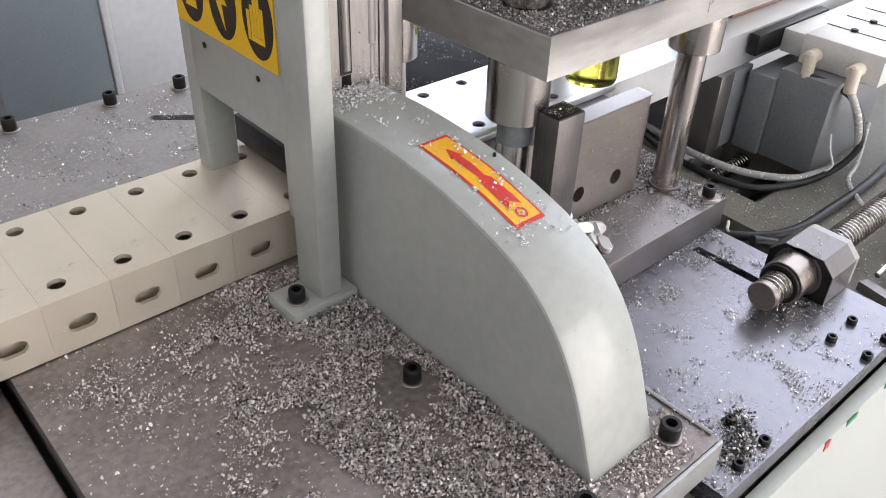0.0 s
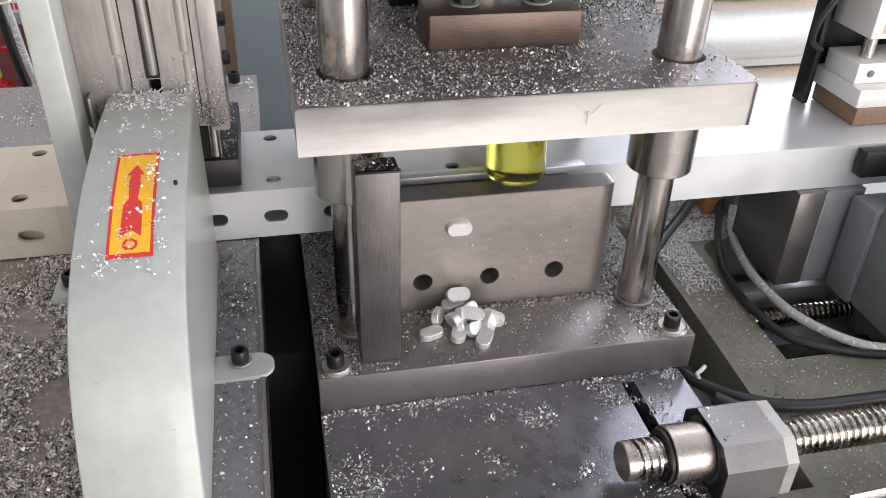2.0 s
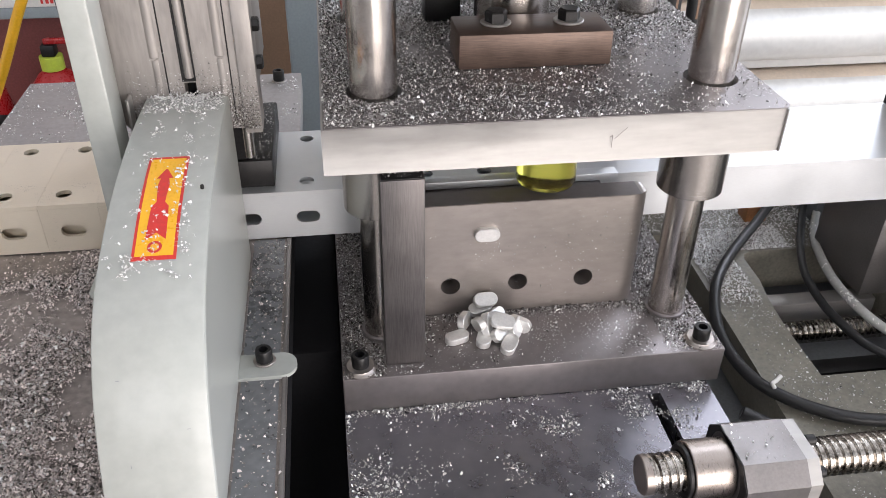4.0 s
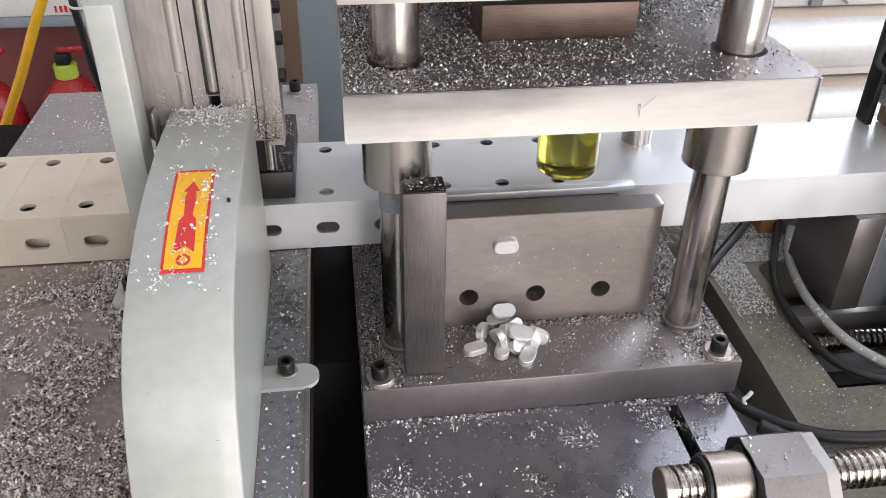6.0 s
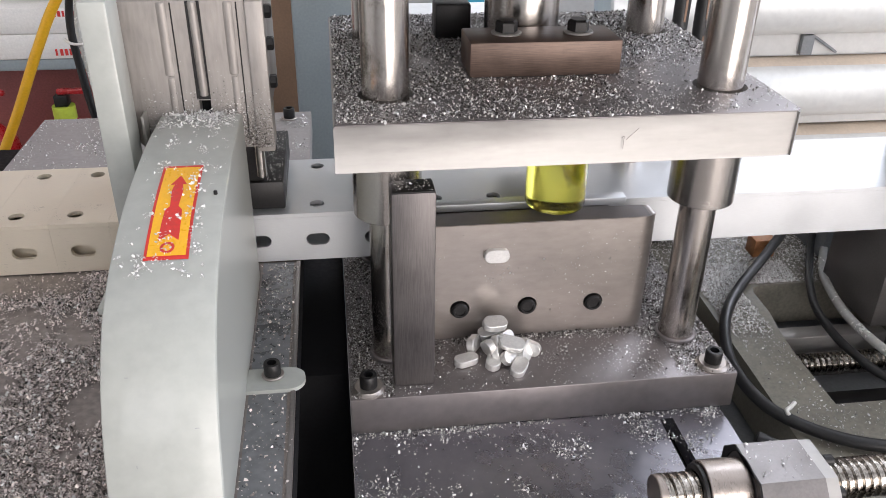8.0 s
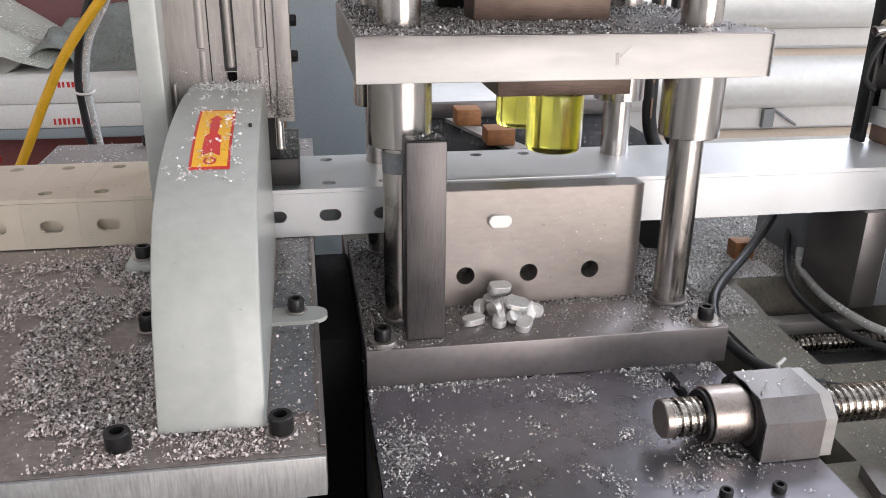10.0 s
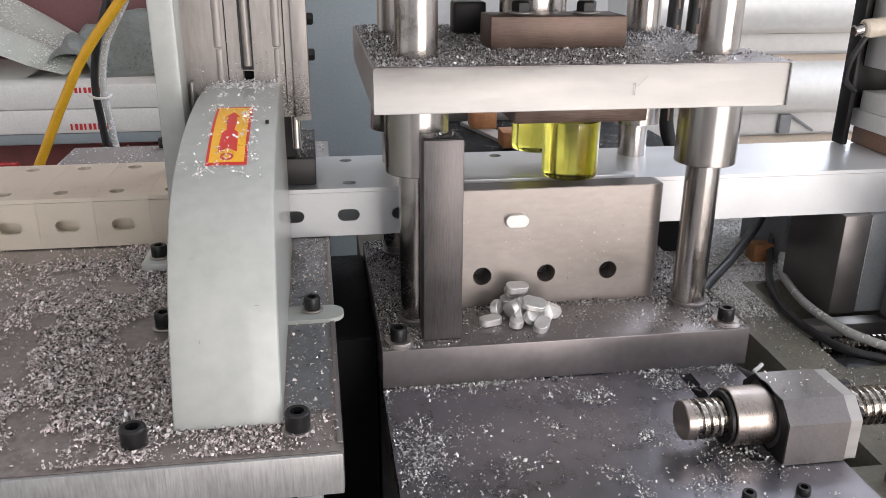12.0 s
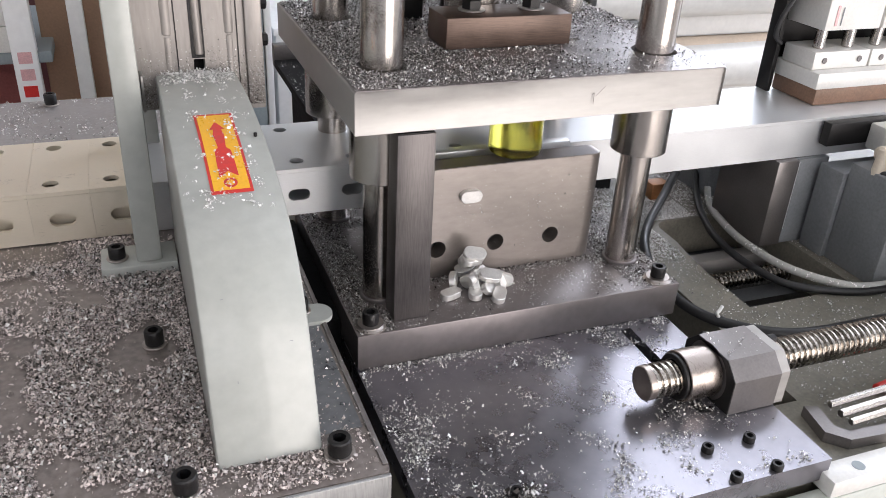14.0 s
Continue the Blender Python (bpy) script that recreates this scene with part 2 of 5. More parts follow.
def stadium(cx, cy, length, width, seg=20):
    r, h = width / 2, (length - width) / 2
    pts = []
    for k in range(seg + 1):
        a = -math.pi / 2 + math.pi * k / seg
        pts.append((cx + h + r * math.cos(a), cy + r * math.sin(a)))
    for k in range(seg + 1):
        a = math.pi / 2 + math.pi * k / seg
        pts.append((cx - h + r * math.cos(a), cy + r * math.sin(a)))
    return pts


def rounded(x0, x1, y0, y1, radii, seg=6):
    """A rectangle with a radius for each corner, from the low one round."""
    pts = []
    corners = ((x0, y0, 1, 1, 180), (x1, y0, -1, 1, 270), (x1, y1, -1, -1, 0), (x0, y1, 1, -1, 90))
    for (x, y, sx, sy, a0), r in zip(corners, radii):
        if r <= 0:
            pts.append((x, y))
            continue
        for k in range(seg + 1):
            a = radians(a0 + 90 * k / seg)
            pts.append((x + sx * r + r * math.cos(a), y + sy * r + r * math.sin(a)))
    return pts


def slab(outer, holes, thick, place, bm=None):
    """An outline with holes, made thick along its own z and set by place(u, v, w)."""
    b = bmesh.new()
    edges = []
    for loop in (outer, *holes):
        vs = [b.verts.new((x, y, 0)) for x, y in loop]
        edges += [b.edges.new((vs[k], vs[(k + 1) % len(vs)])) for k in range(len(vs))]
    if holes:
        bmesh.ops.triangle_fill(b, edges=edges, use_beauty=True, use_dissolve=False)
    else:
        b.faces.new(b.verts[:])
    made = bmesh.ops.extrude_face_region(b, geom=b.faces[:])
    bmesh.ops.translate(b, verts=[g for g in made["geom"] if isinstance(g, bmesh.types.BMVert)], vec=(0, 0, thick))
    for v in b.verts:
        v.co = place(*v.co)
    return join(bm, b)


def flat_xy(z):
    return lambda u, v, w: (u, v, z + w)


def flat_xz(y):
    return lambda u, v, w: (u, y + w, v)


def flat_yz(x):
    return lambda u, v, w: (x + w, u, v)


def cable(name, points, r, material, label, category, at=None):
    """A round cable along a smooth line through points."""
    pts = [Vector(p) for p in points]
    line = []
    for i in range(len(pts) - 1):
        p0, p1, p2, p3 = pts[max(i - 1, 0)], pts[i], pts[i + 1], pts[min(i + 2, len(pts) - 1)]
        for k in range(10):
            t = k / 10
            line.append(0.5 * ((2 * p1) + (p2 - p0) * t + (2 * p0 - 5 * p1 + 4 * p2 - p3) * t * t + (3 * p1 - p0 - 3 * p2 + p3) * t ** 3))
    line.append(pts[-1])
    b = bmesh.new()
    rings, up = [], Vector((0.31, 0.17, 0.93))
    for i, p in enumerate(line):
        d = (line[min(i + 1, len(line) - 1)] - line[max(i - 1, 0)]).normalized()
        s = d.cross(up).normalized()
        u = s.cross(d)
        rings.append([b.verts.new(p + r * (math.cos(a) * s + math.sin(a) * u)) for a in (2 * math.pi * k / 12 for k in range(12))])
    for a, c in zip(rings, rings[1:]):
        for k in range(12):
            b.faces.new((a[k], a[(k + 1) % 12], c[(k + 1) % 12], c[k]))
    b.faces.new(rings[0][::-1])
    b.faces.new(rings[-1])
    return solo(name, b, material, at or points[0], label, category)


def chips(name, spots, size, material, parent=None, label="", category="chips", thick=0.6):
    """Loose curled flakes at spots (x, y, z), all one mesh."""
    rng = np.random.default_rng(len(spots) + int(1e5 * size))
    spots = np.asarray(spots, float)
    n = len(spots)
    s = size * (0.38 + 1.2 * rng.random(n) ** 2.6)
    a = rng.random(n) * 2 * np.pi
    tilt = rng.normal(0, 0.55, n)
    roll = rng.normal(0, 0.5, n)
    long_ = s * (0.75 + 0.8 * rng.random(n) ** 2)
    wide = s * (0.5 + 0.5 * rng.random(n))
    u = np.stack([np.cos(a) * np.cos(tilt), np.sin(a) * np.cos(tilt), np.sin(tilt)], 1)
    v = np.stack([-np.sin(a) * np.cos(roll), np.cos(a) * np.cos(roll), np.sin(roll)], 1)
    w = np.cross(u, v)
    h = (s * thick * rng.random(n))[:, None]
    lift = (0.5 * (np.abs(u[:, 2]) * long_ + np.abs(v[:, 2]) * wide))[:, None] * np.array([[0, 0, 1.0]])
    c = spots + lift
    L, W = 0.5 * long_[:, None], 0.5 * wide[:, None]
    j = lambda: 0.6 + 0.7 * rng.random((n, 1))
    verts = np.stack([c - u * L * j() - v * W * j(), c + u * L * 0.1 - v * W * j() + w * h, c + u * L * j() + v * W * 0.2 * j(),
                      c + u * L * 0.2 + v * W * j() + w * h, c - u * L * j() + v * W * j()], 1)
    origin = PLACE[parent] if parent else Vector(spots.mean(0))
    verts = verts.reshape(-1, 3) - np.array(origin)
    faces = []
    for k in range(n):
        o = 5 * k
        faces += [(o, o + 1, o + 3, o + 4), (o + 1, o + 2, o + 3)]
    me = bpy.data.meshes.new(name)
    me.from_pydata(verts.tolist(), [], faces)
    me.materials.append(material)
    ob = new(name, me)
    if parent:
        ob.parent = parent
        return tagged(ob, label, kind="stuff")
    ob.location = origin
    return tagged(ob, label, category, kind="stuff")


def scatter(count, x0, x1, y0, y1, z, weight, seed):
    """Spots drawn over a rectangle by a weight between 0 and 1."""
    rng = random.Random(seed)
    out = []
    for _ in range(count * 60):
        x, y = rng.uniform(x0, x1), rng.uniform(y0, y1)
        if rng.random() < weight(x, y):
            out.append((x, y, z + rng.random() * 0.0004))
            if len(out) >= count:
                break
    return out


def patches(scale, lo, hi, seed=0.0):
    def weight(x, y):
        v = noise.fractal((x * scale + seed, y * scale - seed, seed), 0.9, 2.0, 4)
        return min(1.0, max(0.0, (v - lo) / (hi - lo)))
    return weight


def socket_screw(name, x, y, z, r, h, label, group, washer=True):
    """A black socket-head screw standing on a surface at z."""
    t = thing(name, (x, y, z), label, "screw", group)
    w = 0.0016 if washer else 0.0
    if washer:
        part("washer", ring((x, y, z), (x, y, z + w), r * 1.32, r * 0.5), M_PLATE, t, "bright steel washer")
    b = bmesh.new()
    turned((x, y, z + w), (x, y, z + 1), [(0, r * 0.97), (0.0006, r), (h - 0.001, r), (h, r * 0.9), (h, r * 0.55)], 28, b, caps=False)
    part("head", b, M_BLACK, t)
    s = bmesh.new()
    turned((x, y, z + w), (x, y, z + 1), [(h, r * 0.56), (h * 0.45, r * 0.5), (h * 0.45, 0.0001)], 6, s, caps=False)
    part("hex_socket", s, M_VOID, t)
    return t

# ---- the room ----
W, E_, S, N, TOP = ROOM
T = 0.86      # work table top
B = 0.775     # steel bed top
LOW = 0.755   # painted casting top
solo("floor", box(W, E_, S, N, -0.1, 0.0), M_FLOOR, (1, 0, 0), "grey concrete workshop floor", kind="structure")
solo("ceiling", box(W, E_, S, N, TOP, TOP + 0.1), M_PLASTER, (1, 0, TOP), "plain white workshop ceiling", kind="structure")


def wall(name, along, fixed, a0, a1, windows):
    """A wall 0.2 m thick with openings (from, to, sill, head)."""
    holes = [[(p, s), (q, s), (q, h), (p, h)] for p, q, s, h in windows]
    outer = [(a0, 0), (a1, 0), (a1, TOP), (a0, TOP)]
    place = flat_xz(fixed) if along == "x" else flat_yz(fixed)
    return solo(name, slab(outer, holes, 0.2, place), M_PLASTER, (a0, fixed, 0) if along == "x" else (fixed, a0, 0), "white painted workshop wall", kind="structure")


wall("wall_north", "x", N, W, E_, [(2.45, 4.85, 1.4, 5.5)])
wall("wall_south", "x", S - 0.2, W, E_, [(0.8, 3.8, 0.05, 2.55), (-1.9, 0.1, 1.5, 3.3)])
wall("wall_east", "y", E_, S, N, [(-2.0, 2.6, 1.3, 5.4)])
wall("wall_west", "y", W - 0.2, S, N, [])

# ---- machine base ----
base = thing("machine_base", (0.9, 0.6, 0), "grey-green painted machine base with a cast bed", "machine")
part("cabinet_body", box(0.415, 1.7, 0.16, 0.79, 0.0, 0.70, 0.004), M_BOXPAINT, base)
opening = [(0.828, 0.362), (0.97, 0.362), (0.97, 0.552), (0.955, 0.556), (0.853, 0.556), (0.844, 0.552), (0.840, 0.543), (0.839, 0.505), (0.833, 0.472), (0.829, 0.43)]
trench = [(0.7225, 0.225), (0.768, 0.225), (0.776, 0.40), (0.782, 0.60), (0.7225, 0.60)]
part("casting", slab([(0.415, 0.15), (1.7, 0.15), (1.7, 0.80), (0.415, 0.80)], [opening, trench], 0.05, flat_xy(LOW - 0.05)), M_CASTING, base, "grey-green painted cast bed with a rectangular opening")
part("front_cover", box(0.4135, 1.7, 0.128, 0.142, 0.02, 0.748, 0.003), M_COVER, base, "pale grey-green sheet front cover")
part("inner_guide", box(0.834, 0.968, 0.405, 0.425, 0.7003, 0.715, 0.002), M_BLACK, base)
part("inner_guide", box(0.834, 0.968, 0.492, 0.512, 0.7003, 0.730, 0.002), M_GROUND, base)
b = bmesh.new()
for k in range(22):
    turned((0.834 + k * 0.006, 0.458, 0.722), (2, 0.458, 0.722), [(0, 0.0095), (0.0015, 0.0115), (0.0045, 0.0115), (0.006, 0.0095)], 18, b, caps=False)
part("inner_screw", b, M_SCREW, base, "second ball screw inside the opening")

bed = thing("bed_plate", (0.57, 0.24, B), "oily dark steel bed plate with a narrow slot, strewn with chips", "plate")
notch = [(0.413, 0.142), (0.722, 0.142), (0.722, 0.216), (0.712, 0.222), (0.712, 0.56), (0.413, 0.56)]
slot = [(0.657, 0.217), (0.668, 0.215), (0.669, 0.339), (0.658, 0.339)]
part("plate", slab(notch, [slot], 0.0195, flat_xy(B - 0.0195)), M_BED, bed)
# near-black floor paints in the shade down the slot
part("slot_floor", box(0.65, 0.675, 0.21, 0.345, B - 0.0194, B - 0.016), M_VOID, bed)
for x, y in ((0.636, 0.178), (0.674, 0.178), (0.674, 0.1445 + 0.002), (0.638, 0.1445 + 0.002), (0.48, 0.181), (0.481, 0.152), (0.445, 0.152), (0.445, 0.181)):
    socket_screw("socket_screw", x, y, B, 0.0046, 0.0055, "small black socket-head screw in the bed plate", "bed screws", washer=False)

# ---- work table ----
table = thing("work_table", (0.2, 0.3, T - 0.026), "thick grey-brown steel table plate covered in metal chips", "table")
dark_slot = stadium(0.0, 0.0, 0.05, 0.012)
dark_slot = [(0.318 + 0.8 * x + 0.6 * y, 0.765 - 0.6 * x + 0.8 * y) for x, y in dark_slot]
part("plate", slab(rounded(0.058, 0.377, 0.1445, 0.53, (0.0, 0.004, 0, 0)), [], 0.0262, flat_xy(T - 0.0262)), M_TABLE, table)
part("far_plate", slab([(0.066, 0.5302), (0.377, 0.5302), (0.377, 0.60), (0.383, 0.602), (0.383, 0.852), (0.066, 0.852)], [dark_slot], 0.0262, flat_xy(T - 0.0262)), M_FAR, table, "grey steel rear plate with a slanted slot")
part("front_edge", box(0.059, 0.3765, 0.1415, 0.1443, T - 0.0255, T - 0.0006, 0.0006), M_EDGE, table, "bright sawn front edge")
part("leg", box(0.351, 0.365, 0.150, 0.164, 0.0, T - 0.0265, 0.002), M_BOXPAINT, table)
# thin sheet paints the cool reflection on the table beside the guard
part("reflection_strip", box(0.3462, 0.3715, 0.185, 0.4745, T + 0.0001, T + 0.0005), M_STRIP, table, "slate-grey sheet painting in the table's cool reflection beside the guard")
# black sheet paints shade onto the plate's side in the gap
part("side_shade", box(0.3771, 0.3775, 0.150, 0.5295, T - 0.0260, T - 0.0008), M_VOID, table, "thin black sheet standing in for shade on the plate's side")
part("side_rail", box(0.3735, 0.3768, 0.150, 0.4745, T + 0.0001, T + 0.0016, 0.0004), M_BLOCK, table, "thin raised edge rail")
# black box also fills the dark void under the plate
part("support_box", box(-0.2, 0.35, 0.19, 0.83, 0.0, T - 0.0265, 0.004), M_VOID, table, "black steel support filling the dark void under the plate")
side = thing("side_plate", (-0.1, 0.4, T - 0.03), "chip-covered steel plate beside the table", "plate")
part("plate", box(-0.35, 0.0525, 0.33, 0.60, T - 0.055, T - 0.014, 0.002), M_TABLE, side)
part("edge_strip", box(-0.35, 0.0500, 0.30, 0.329, T - 0.075, T - 0.022, 0.003), M_COVER, side, "pale painted edge strip")
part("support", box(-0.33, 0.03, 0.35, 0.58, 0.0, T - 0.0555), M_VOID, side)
# fillers added to hide the lit floor and keep the gap dark
gap = thing("gap_filler", (0.396, 0.4, 0.0), "black rail and added fillers that keep the table gap dark", "rail")
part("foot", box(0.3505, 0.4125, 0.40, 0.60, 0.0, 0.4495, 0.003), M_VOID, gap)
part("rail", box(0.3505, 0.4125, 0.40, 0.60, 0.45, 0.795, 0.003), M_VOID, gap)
part("floor_filler", box(0.3505, 0.4125, 0.175, 0.399, 0.0, 0.30, 0.003), M_VOID, gap)

for x, y in ((0.353, 0.167), (0.2675, 0.1635), (0.2605, 0.3075)):
    socket_screw("socket_screw", x, y, T, 0.0069 if y < 0.2 else 0.0062, 0.0105, "black socket-head screw with a bright washer on the table plate", "table screws")
for x, y in ((0.178, 0.836), (0.280, 0.834), (0.357, 0.829)):
    socket_screw("socket_screw", x, y, T, 0.0068, 0.012, "black socket-head screw near the rear plate's edge", "rear screws")

# ---- die set ----
die = thing("die_set", (0.567, 0.45, B), "four-post steel die set with a brown-tinged lower plate", "die set")
part("base_plate", box(0.413, 0.722, 0.348, 0.60, B + 0.0003, 0.809, 0.0012), M_DARK, die)
POSTS = [(0.448, 0.406), (0.6915, 0.406), (0.447, 0.565), (0.690, 0.565)]
for x, y in POSTS:
    p = part("guide_post", turned((x, y, 0.8095), (x, y, 2), [(0, 0.0125), (0.001, 0.0142), (0.16, 0.0142), (0.162, 0.0165), (0.2985, 0.0165)], 40), M_POST, die, "polished steel guide post")
    # the front-left post carries a dark grey band below its sleeve
    if x < 0.5 and y < 0.5:
        part("dark_band", ring((x, y, 0.9400), (x, y, 0.9570), 0.01445, 0.0143), M_BOXPAINT, p, "dark grey band round the post")
    part("collar", ring((x, y, 0.8093), (x, y, 0.813), 0.0170, 0.0145), M_DARK, p)
holes = [circle(0.5655, 0.513, 0.033, 40)]
part("top_plate", slab([(0.411, 0.347), (0.721, 0.347), (0.721, 0.625), (0.411, 0.625)], holes, 0.035, flat_xy(1.108)), M_GROUND, die, "ground steel top plate with a rod hole")
for x, y in ((0.4275, 0.3610), (0.7055, 0.3610)):
    t = socket_screw("clamp_screw", x, y, 0.8105, 0.0068, 0.0125, "black socket-head screw in a bright flanged cup on the die base", "die screws", washer=False)
    part("cup", turned((x, y, 0.809), (x, y, 1), [(0, 0.0135), (0.001, 0.0135), (0.0022, 0.0115), (0.0034, 0.0108), (0.0036, 0.0005)], 32), M_PLATE, t, "steel flanged washer cup")

bar = thing("stop_bar", (0.463, 0.373, 0.8093), "dark square steel bar standing on the die base", "bar")
part("shaft", box(0.4475, 0.4785, 0.361, 0.3845, 0.8093, 0.9735, 0.0012), M_BAR, bar)
part("top_face", box(0.4485, 0.4775, 0.362, 0.3835, 0.9733, 0.9742, 0.0003), M_BLACK, bar, "black chip-dusted top face")

block = thing("die_block", (0.565, 0.433, 0.809), "brownish tool-steel block with three round holes and an oval slot", "die")
face_holes = [circle(0.5065, 0.838, 0.0082), circle(0.5635, 0.838, 0.0082), circle(0.620, 0.838, 0.0082), stadium(0.5352, 0.8885, 0.0205, 0.0108)]
b = slab(rounded(0.455, 0.670, 0.8093, 0.9155, (0, 0, 0.007, 0)), face_holes, 0.022, flat_xz(0.420))
EDGE_X, EDGE_R = 0.652, 0.0185
for k in range(9):
    x = EDGE_X + 0.002 * k
    bmesh.ops.bisect_plane(b, geom=b.verts[:] + b.edges[:] + b.faces[:], plane_co=(x, 0, 0), plane_no=(1, 0, 0))
for v in b.verts:
    if v.co.x > EDGE_X and v.co.y < 0.43:
        v.co.y += EDGE_R - math.sqrt(max(0.0, EDGE_R ** 2 - (v.co.x - EDGE_X) ** 2))
part("front_plate", b, M_PLATE, block)
part("back_plate", box(0.455, 0.64, 0.4425, 0.470, 0.8093, 0.906, 0.001), M_DARK, block, "dark backing plate")
# thin sheet makes the top darker than the front plate
part("top_face", box(0.4555, 0.661, 0.4207, 0.4418, 0.9157, 0.9160), M_DARK, block, "thin dark sheet over the block's top face")
part("top_rail", box(0.455, 0.655, 0.4630, 0.4745, 0.9062, 0.913, 0.001), M_ALU, block, "bright strip on the backing plate")

PIN_X = (0.5065, 0.5635, 0.620)
PINS = []
for x in PIN_X:
    p = solo("ejector_pin", turned((x, 0.0, 0.838), (x, -1, 0.838), [(-0.030, 0.0070), (-0.0012, 0.0070), (0, 0.0058), (0, 0.0044), (-0.0012, 0.0042), (-0.0012, 0.0001)], 28, None, False), M_BLACK,
             (x, 0.0, 0.838), "dark steel ejector pin in the die block", "pin", "ejector pins")
    PINS.append((p, x))

# ---- moving ram ----
RAM = thing("press_ram", (0.566, 0.485, 1.0195), "ground steel moving plate with yellow bumpers, covered in chips", "press plate")
Z0, Z1 = 1.0195, 1.0515
holes = [circle(x, y, 0.0195, 40) for x, y in POSTS] + [stadium(0.636, 0.452, 0.016, 0.008)]
outline = [(0.411, 0.347), (0.722, 0.347), (0.727, 0.352), (0.727, 0.635), (0.411, 0.635)]
b = slab(outline, holes, Z1 - Z0, flat_xy(Z0))
bmesh.ops.bevel(b, geom=[e for e in b.edges if abs((e.verts[0].co - e.verts[1].co).length) > 0.2], offset=0.0008, segments=1, affect="EDGES")
part("plate", b, M_GROUND, RAM)
part("plate_top", slab([(0.4125, 0.3485), (0.7215, 0.3485), (0.7255, 0.3525), (0.7255, 0.6335), (0.4125, 0.6335)], holes, 0.0005, flat_xy(Z1)), M_DARK, RAM, "dull dark top face")
for x, y in POSTS:
    part("sleeve", ring((x, y, 0.9625), (x, y, Z0 - 0.0004), 0.0252, 0.0171, 44), M_CHROME, RAM, "polished guide sleeve")
part("punch_plate", box(0.531, 0.645, 0.425, 0.575, 0.9935, Z0 - 0.0004, 0.0008), M_BROWN, RAM, "brown heat-tinted punch plate")
BUMPERS = []
for x, y in ((0.586, 0.443), (0.582, 0.541)):
    BUMPERS.append(part("bumper", turned((x, y, 0.9435), (x, y, 2), [(0, 0.020), (0.0015, 0.0232), (0.004, 0.0243), (0.0495, 0.0243)], 44), M_URETHANE, RAM, "clear yellow urethane bumper"))
holder = part("punch_holder", box(0.512, 0.626, 0.437, 0.482, Z1 + 0.0008, Z1 + 0.0265, 0.0012), M_BROWN, RAM, "brown streaked steel block")
for x, y in ((0.543, 0.462), (0.598, 0.461)):
    part("bolt", turned((x, y, Z1 + 0.0285), (x, y, 2), [(0, 0.0085), (0.007, 0.0085), (0.0085, 0.007), (0.0085, 0.0001)], 6, None, False), M_BLACK, holder, "black hexagon bolt")
    part("washer", ring((x, y, Z1 + 0.0266), (x, y, Z1 + 0.0284), 0.0115, 0.004), M_GROUND, holder, "bright washer")
part("piston_rod", rod((0.5655, 0.513, Z1 + 0.0008), (0.5655, 0.513, 1.35), 0.030), M_CHROME, RAM, "chrome piston rod")
part("clamp_block", box(0.50, 0.53, 0.545, 0.57, Z1 + 0.0008, Z1 + 0.03, 0.002), M_BLACK, RAM, "black side clamp")


def plate_weight(x, y):
    v = noise.fractal((x * 22, y * 22, 3), 0.9, 2.0, 4)
    w = 0.42 + 0.5 * v + 0.5 * max(0, (y - 0.48) / 0.15) + 0.35 * max(0, (0.5 - x) / 0.1)
    if any((x - px) ** 2 + (y - py) ** 2 < 0.0195 ** 2 for px, py in POSTS) or (0.511 < x < 0.628 and 0.435 < y < 0.484) or (x - 0.5655) ** 2 + (y - 0.513) ** 2 < 0.031 ** 2:
        return 0
    w *= 1 - 0.8 * max(0.0, min(1.0, (x - 0.56) / 0.11)) * max(0.0, min(1.0, (0.52 - y) / 0.09))
    return max(0.04, min(1, w))


chips("chip_layer", scatter(47000, 0.413, 0.725, 0.349, 0.633, Z1 + 0.0006, plate_weight, 11), 0.00135, M_CHIP, RAM, "bright aluminium chips on the plate")

# dark flakes drawn in for the black gaps between bright chips
chips("dark_flakes", scatter(22000, 0.413, 0.725, 0.349, 0.633, Z1 + 0.0008, lambda x, y: plate_weight(x, y) ** 1.6, 12), 0.0013, M_GRIME, RAM, "dark flakes for the black gaps between the chips")

part("scratch_mark", box(0.60125, 0.6016, 0.34665, 0.34696, 1.0300, 1.0390), M_BLOCK, RAM, "scratched numeral one")
part("scratch_flag", slab([(0.5997, 1.0374), (0.6012, 1.0388), (0.6012, 1.0391), (0.5995, 1.0377)], [], 0.0003, flat_xz(0.34665)), M_BLOCK, RAM)
part("score_line", slab([(0.6030, 1.0362), (0.6110, 1.0440), (0.6109, 1.0442), (0.6029, 1.0364)], [], 0.0003, flat_xz(0.34665)), M_BLOCK, RAM, "slanted score line")

# ---- saw guard ----
CURVE = [(0.452, 1.002), (0.400, 1.0035), (0.357, 1.0015), (0.315, 0.9965), (0.279, 0.988), (0.252, 0.9785), (0.232, 0.967), (0.217, 0.953), (0.2055, 0.938), (0.1950, 0.919), (0.1860, 0.897), (0.1785, 0.876), (0.1730, 0.861)]


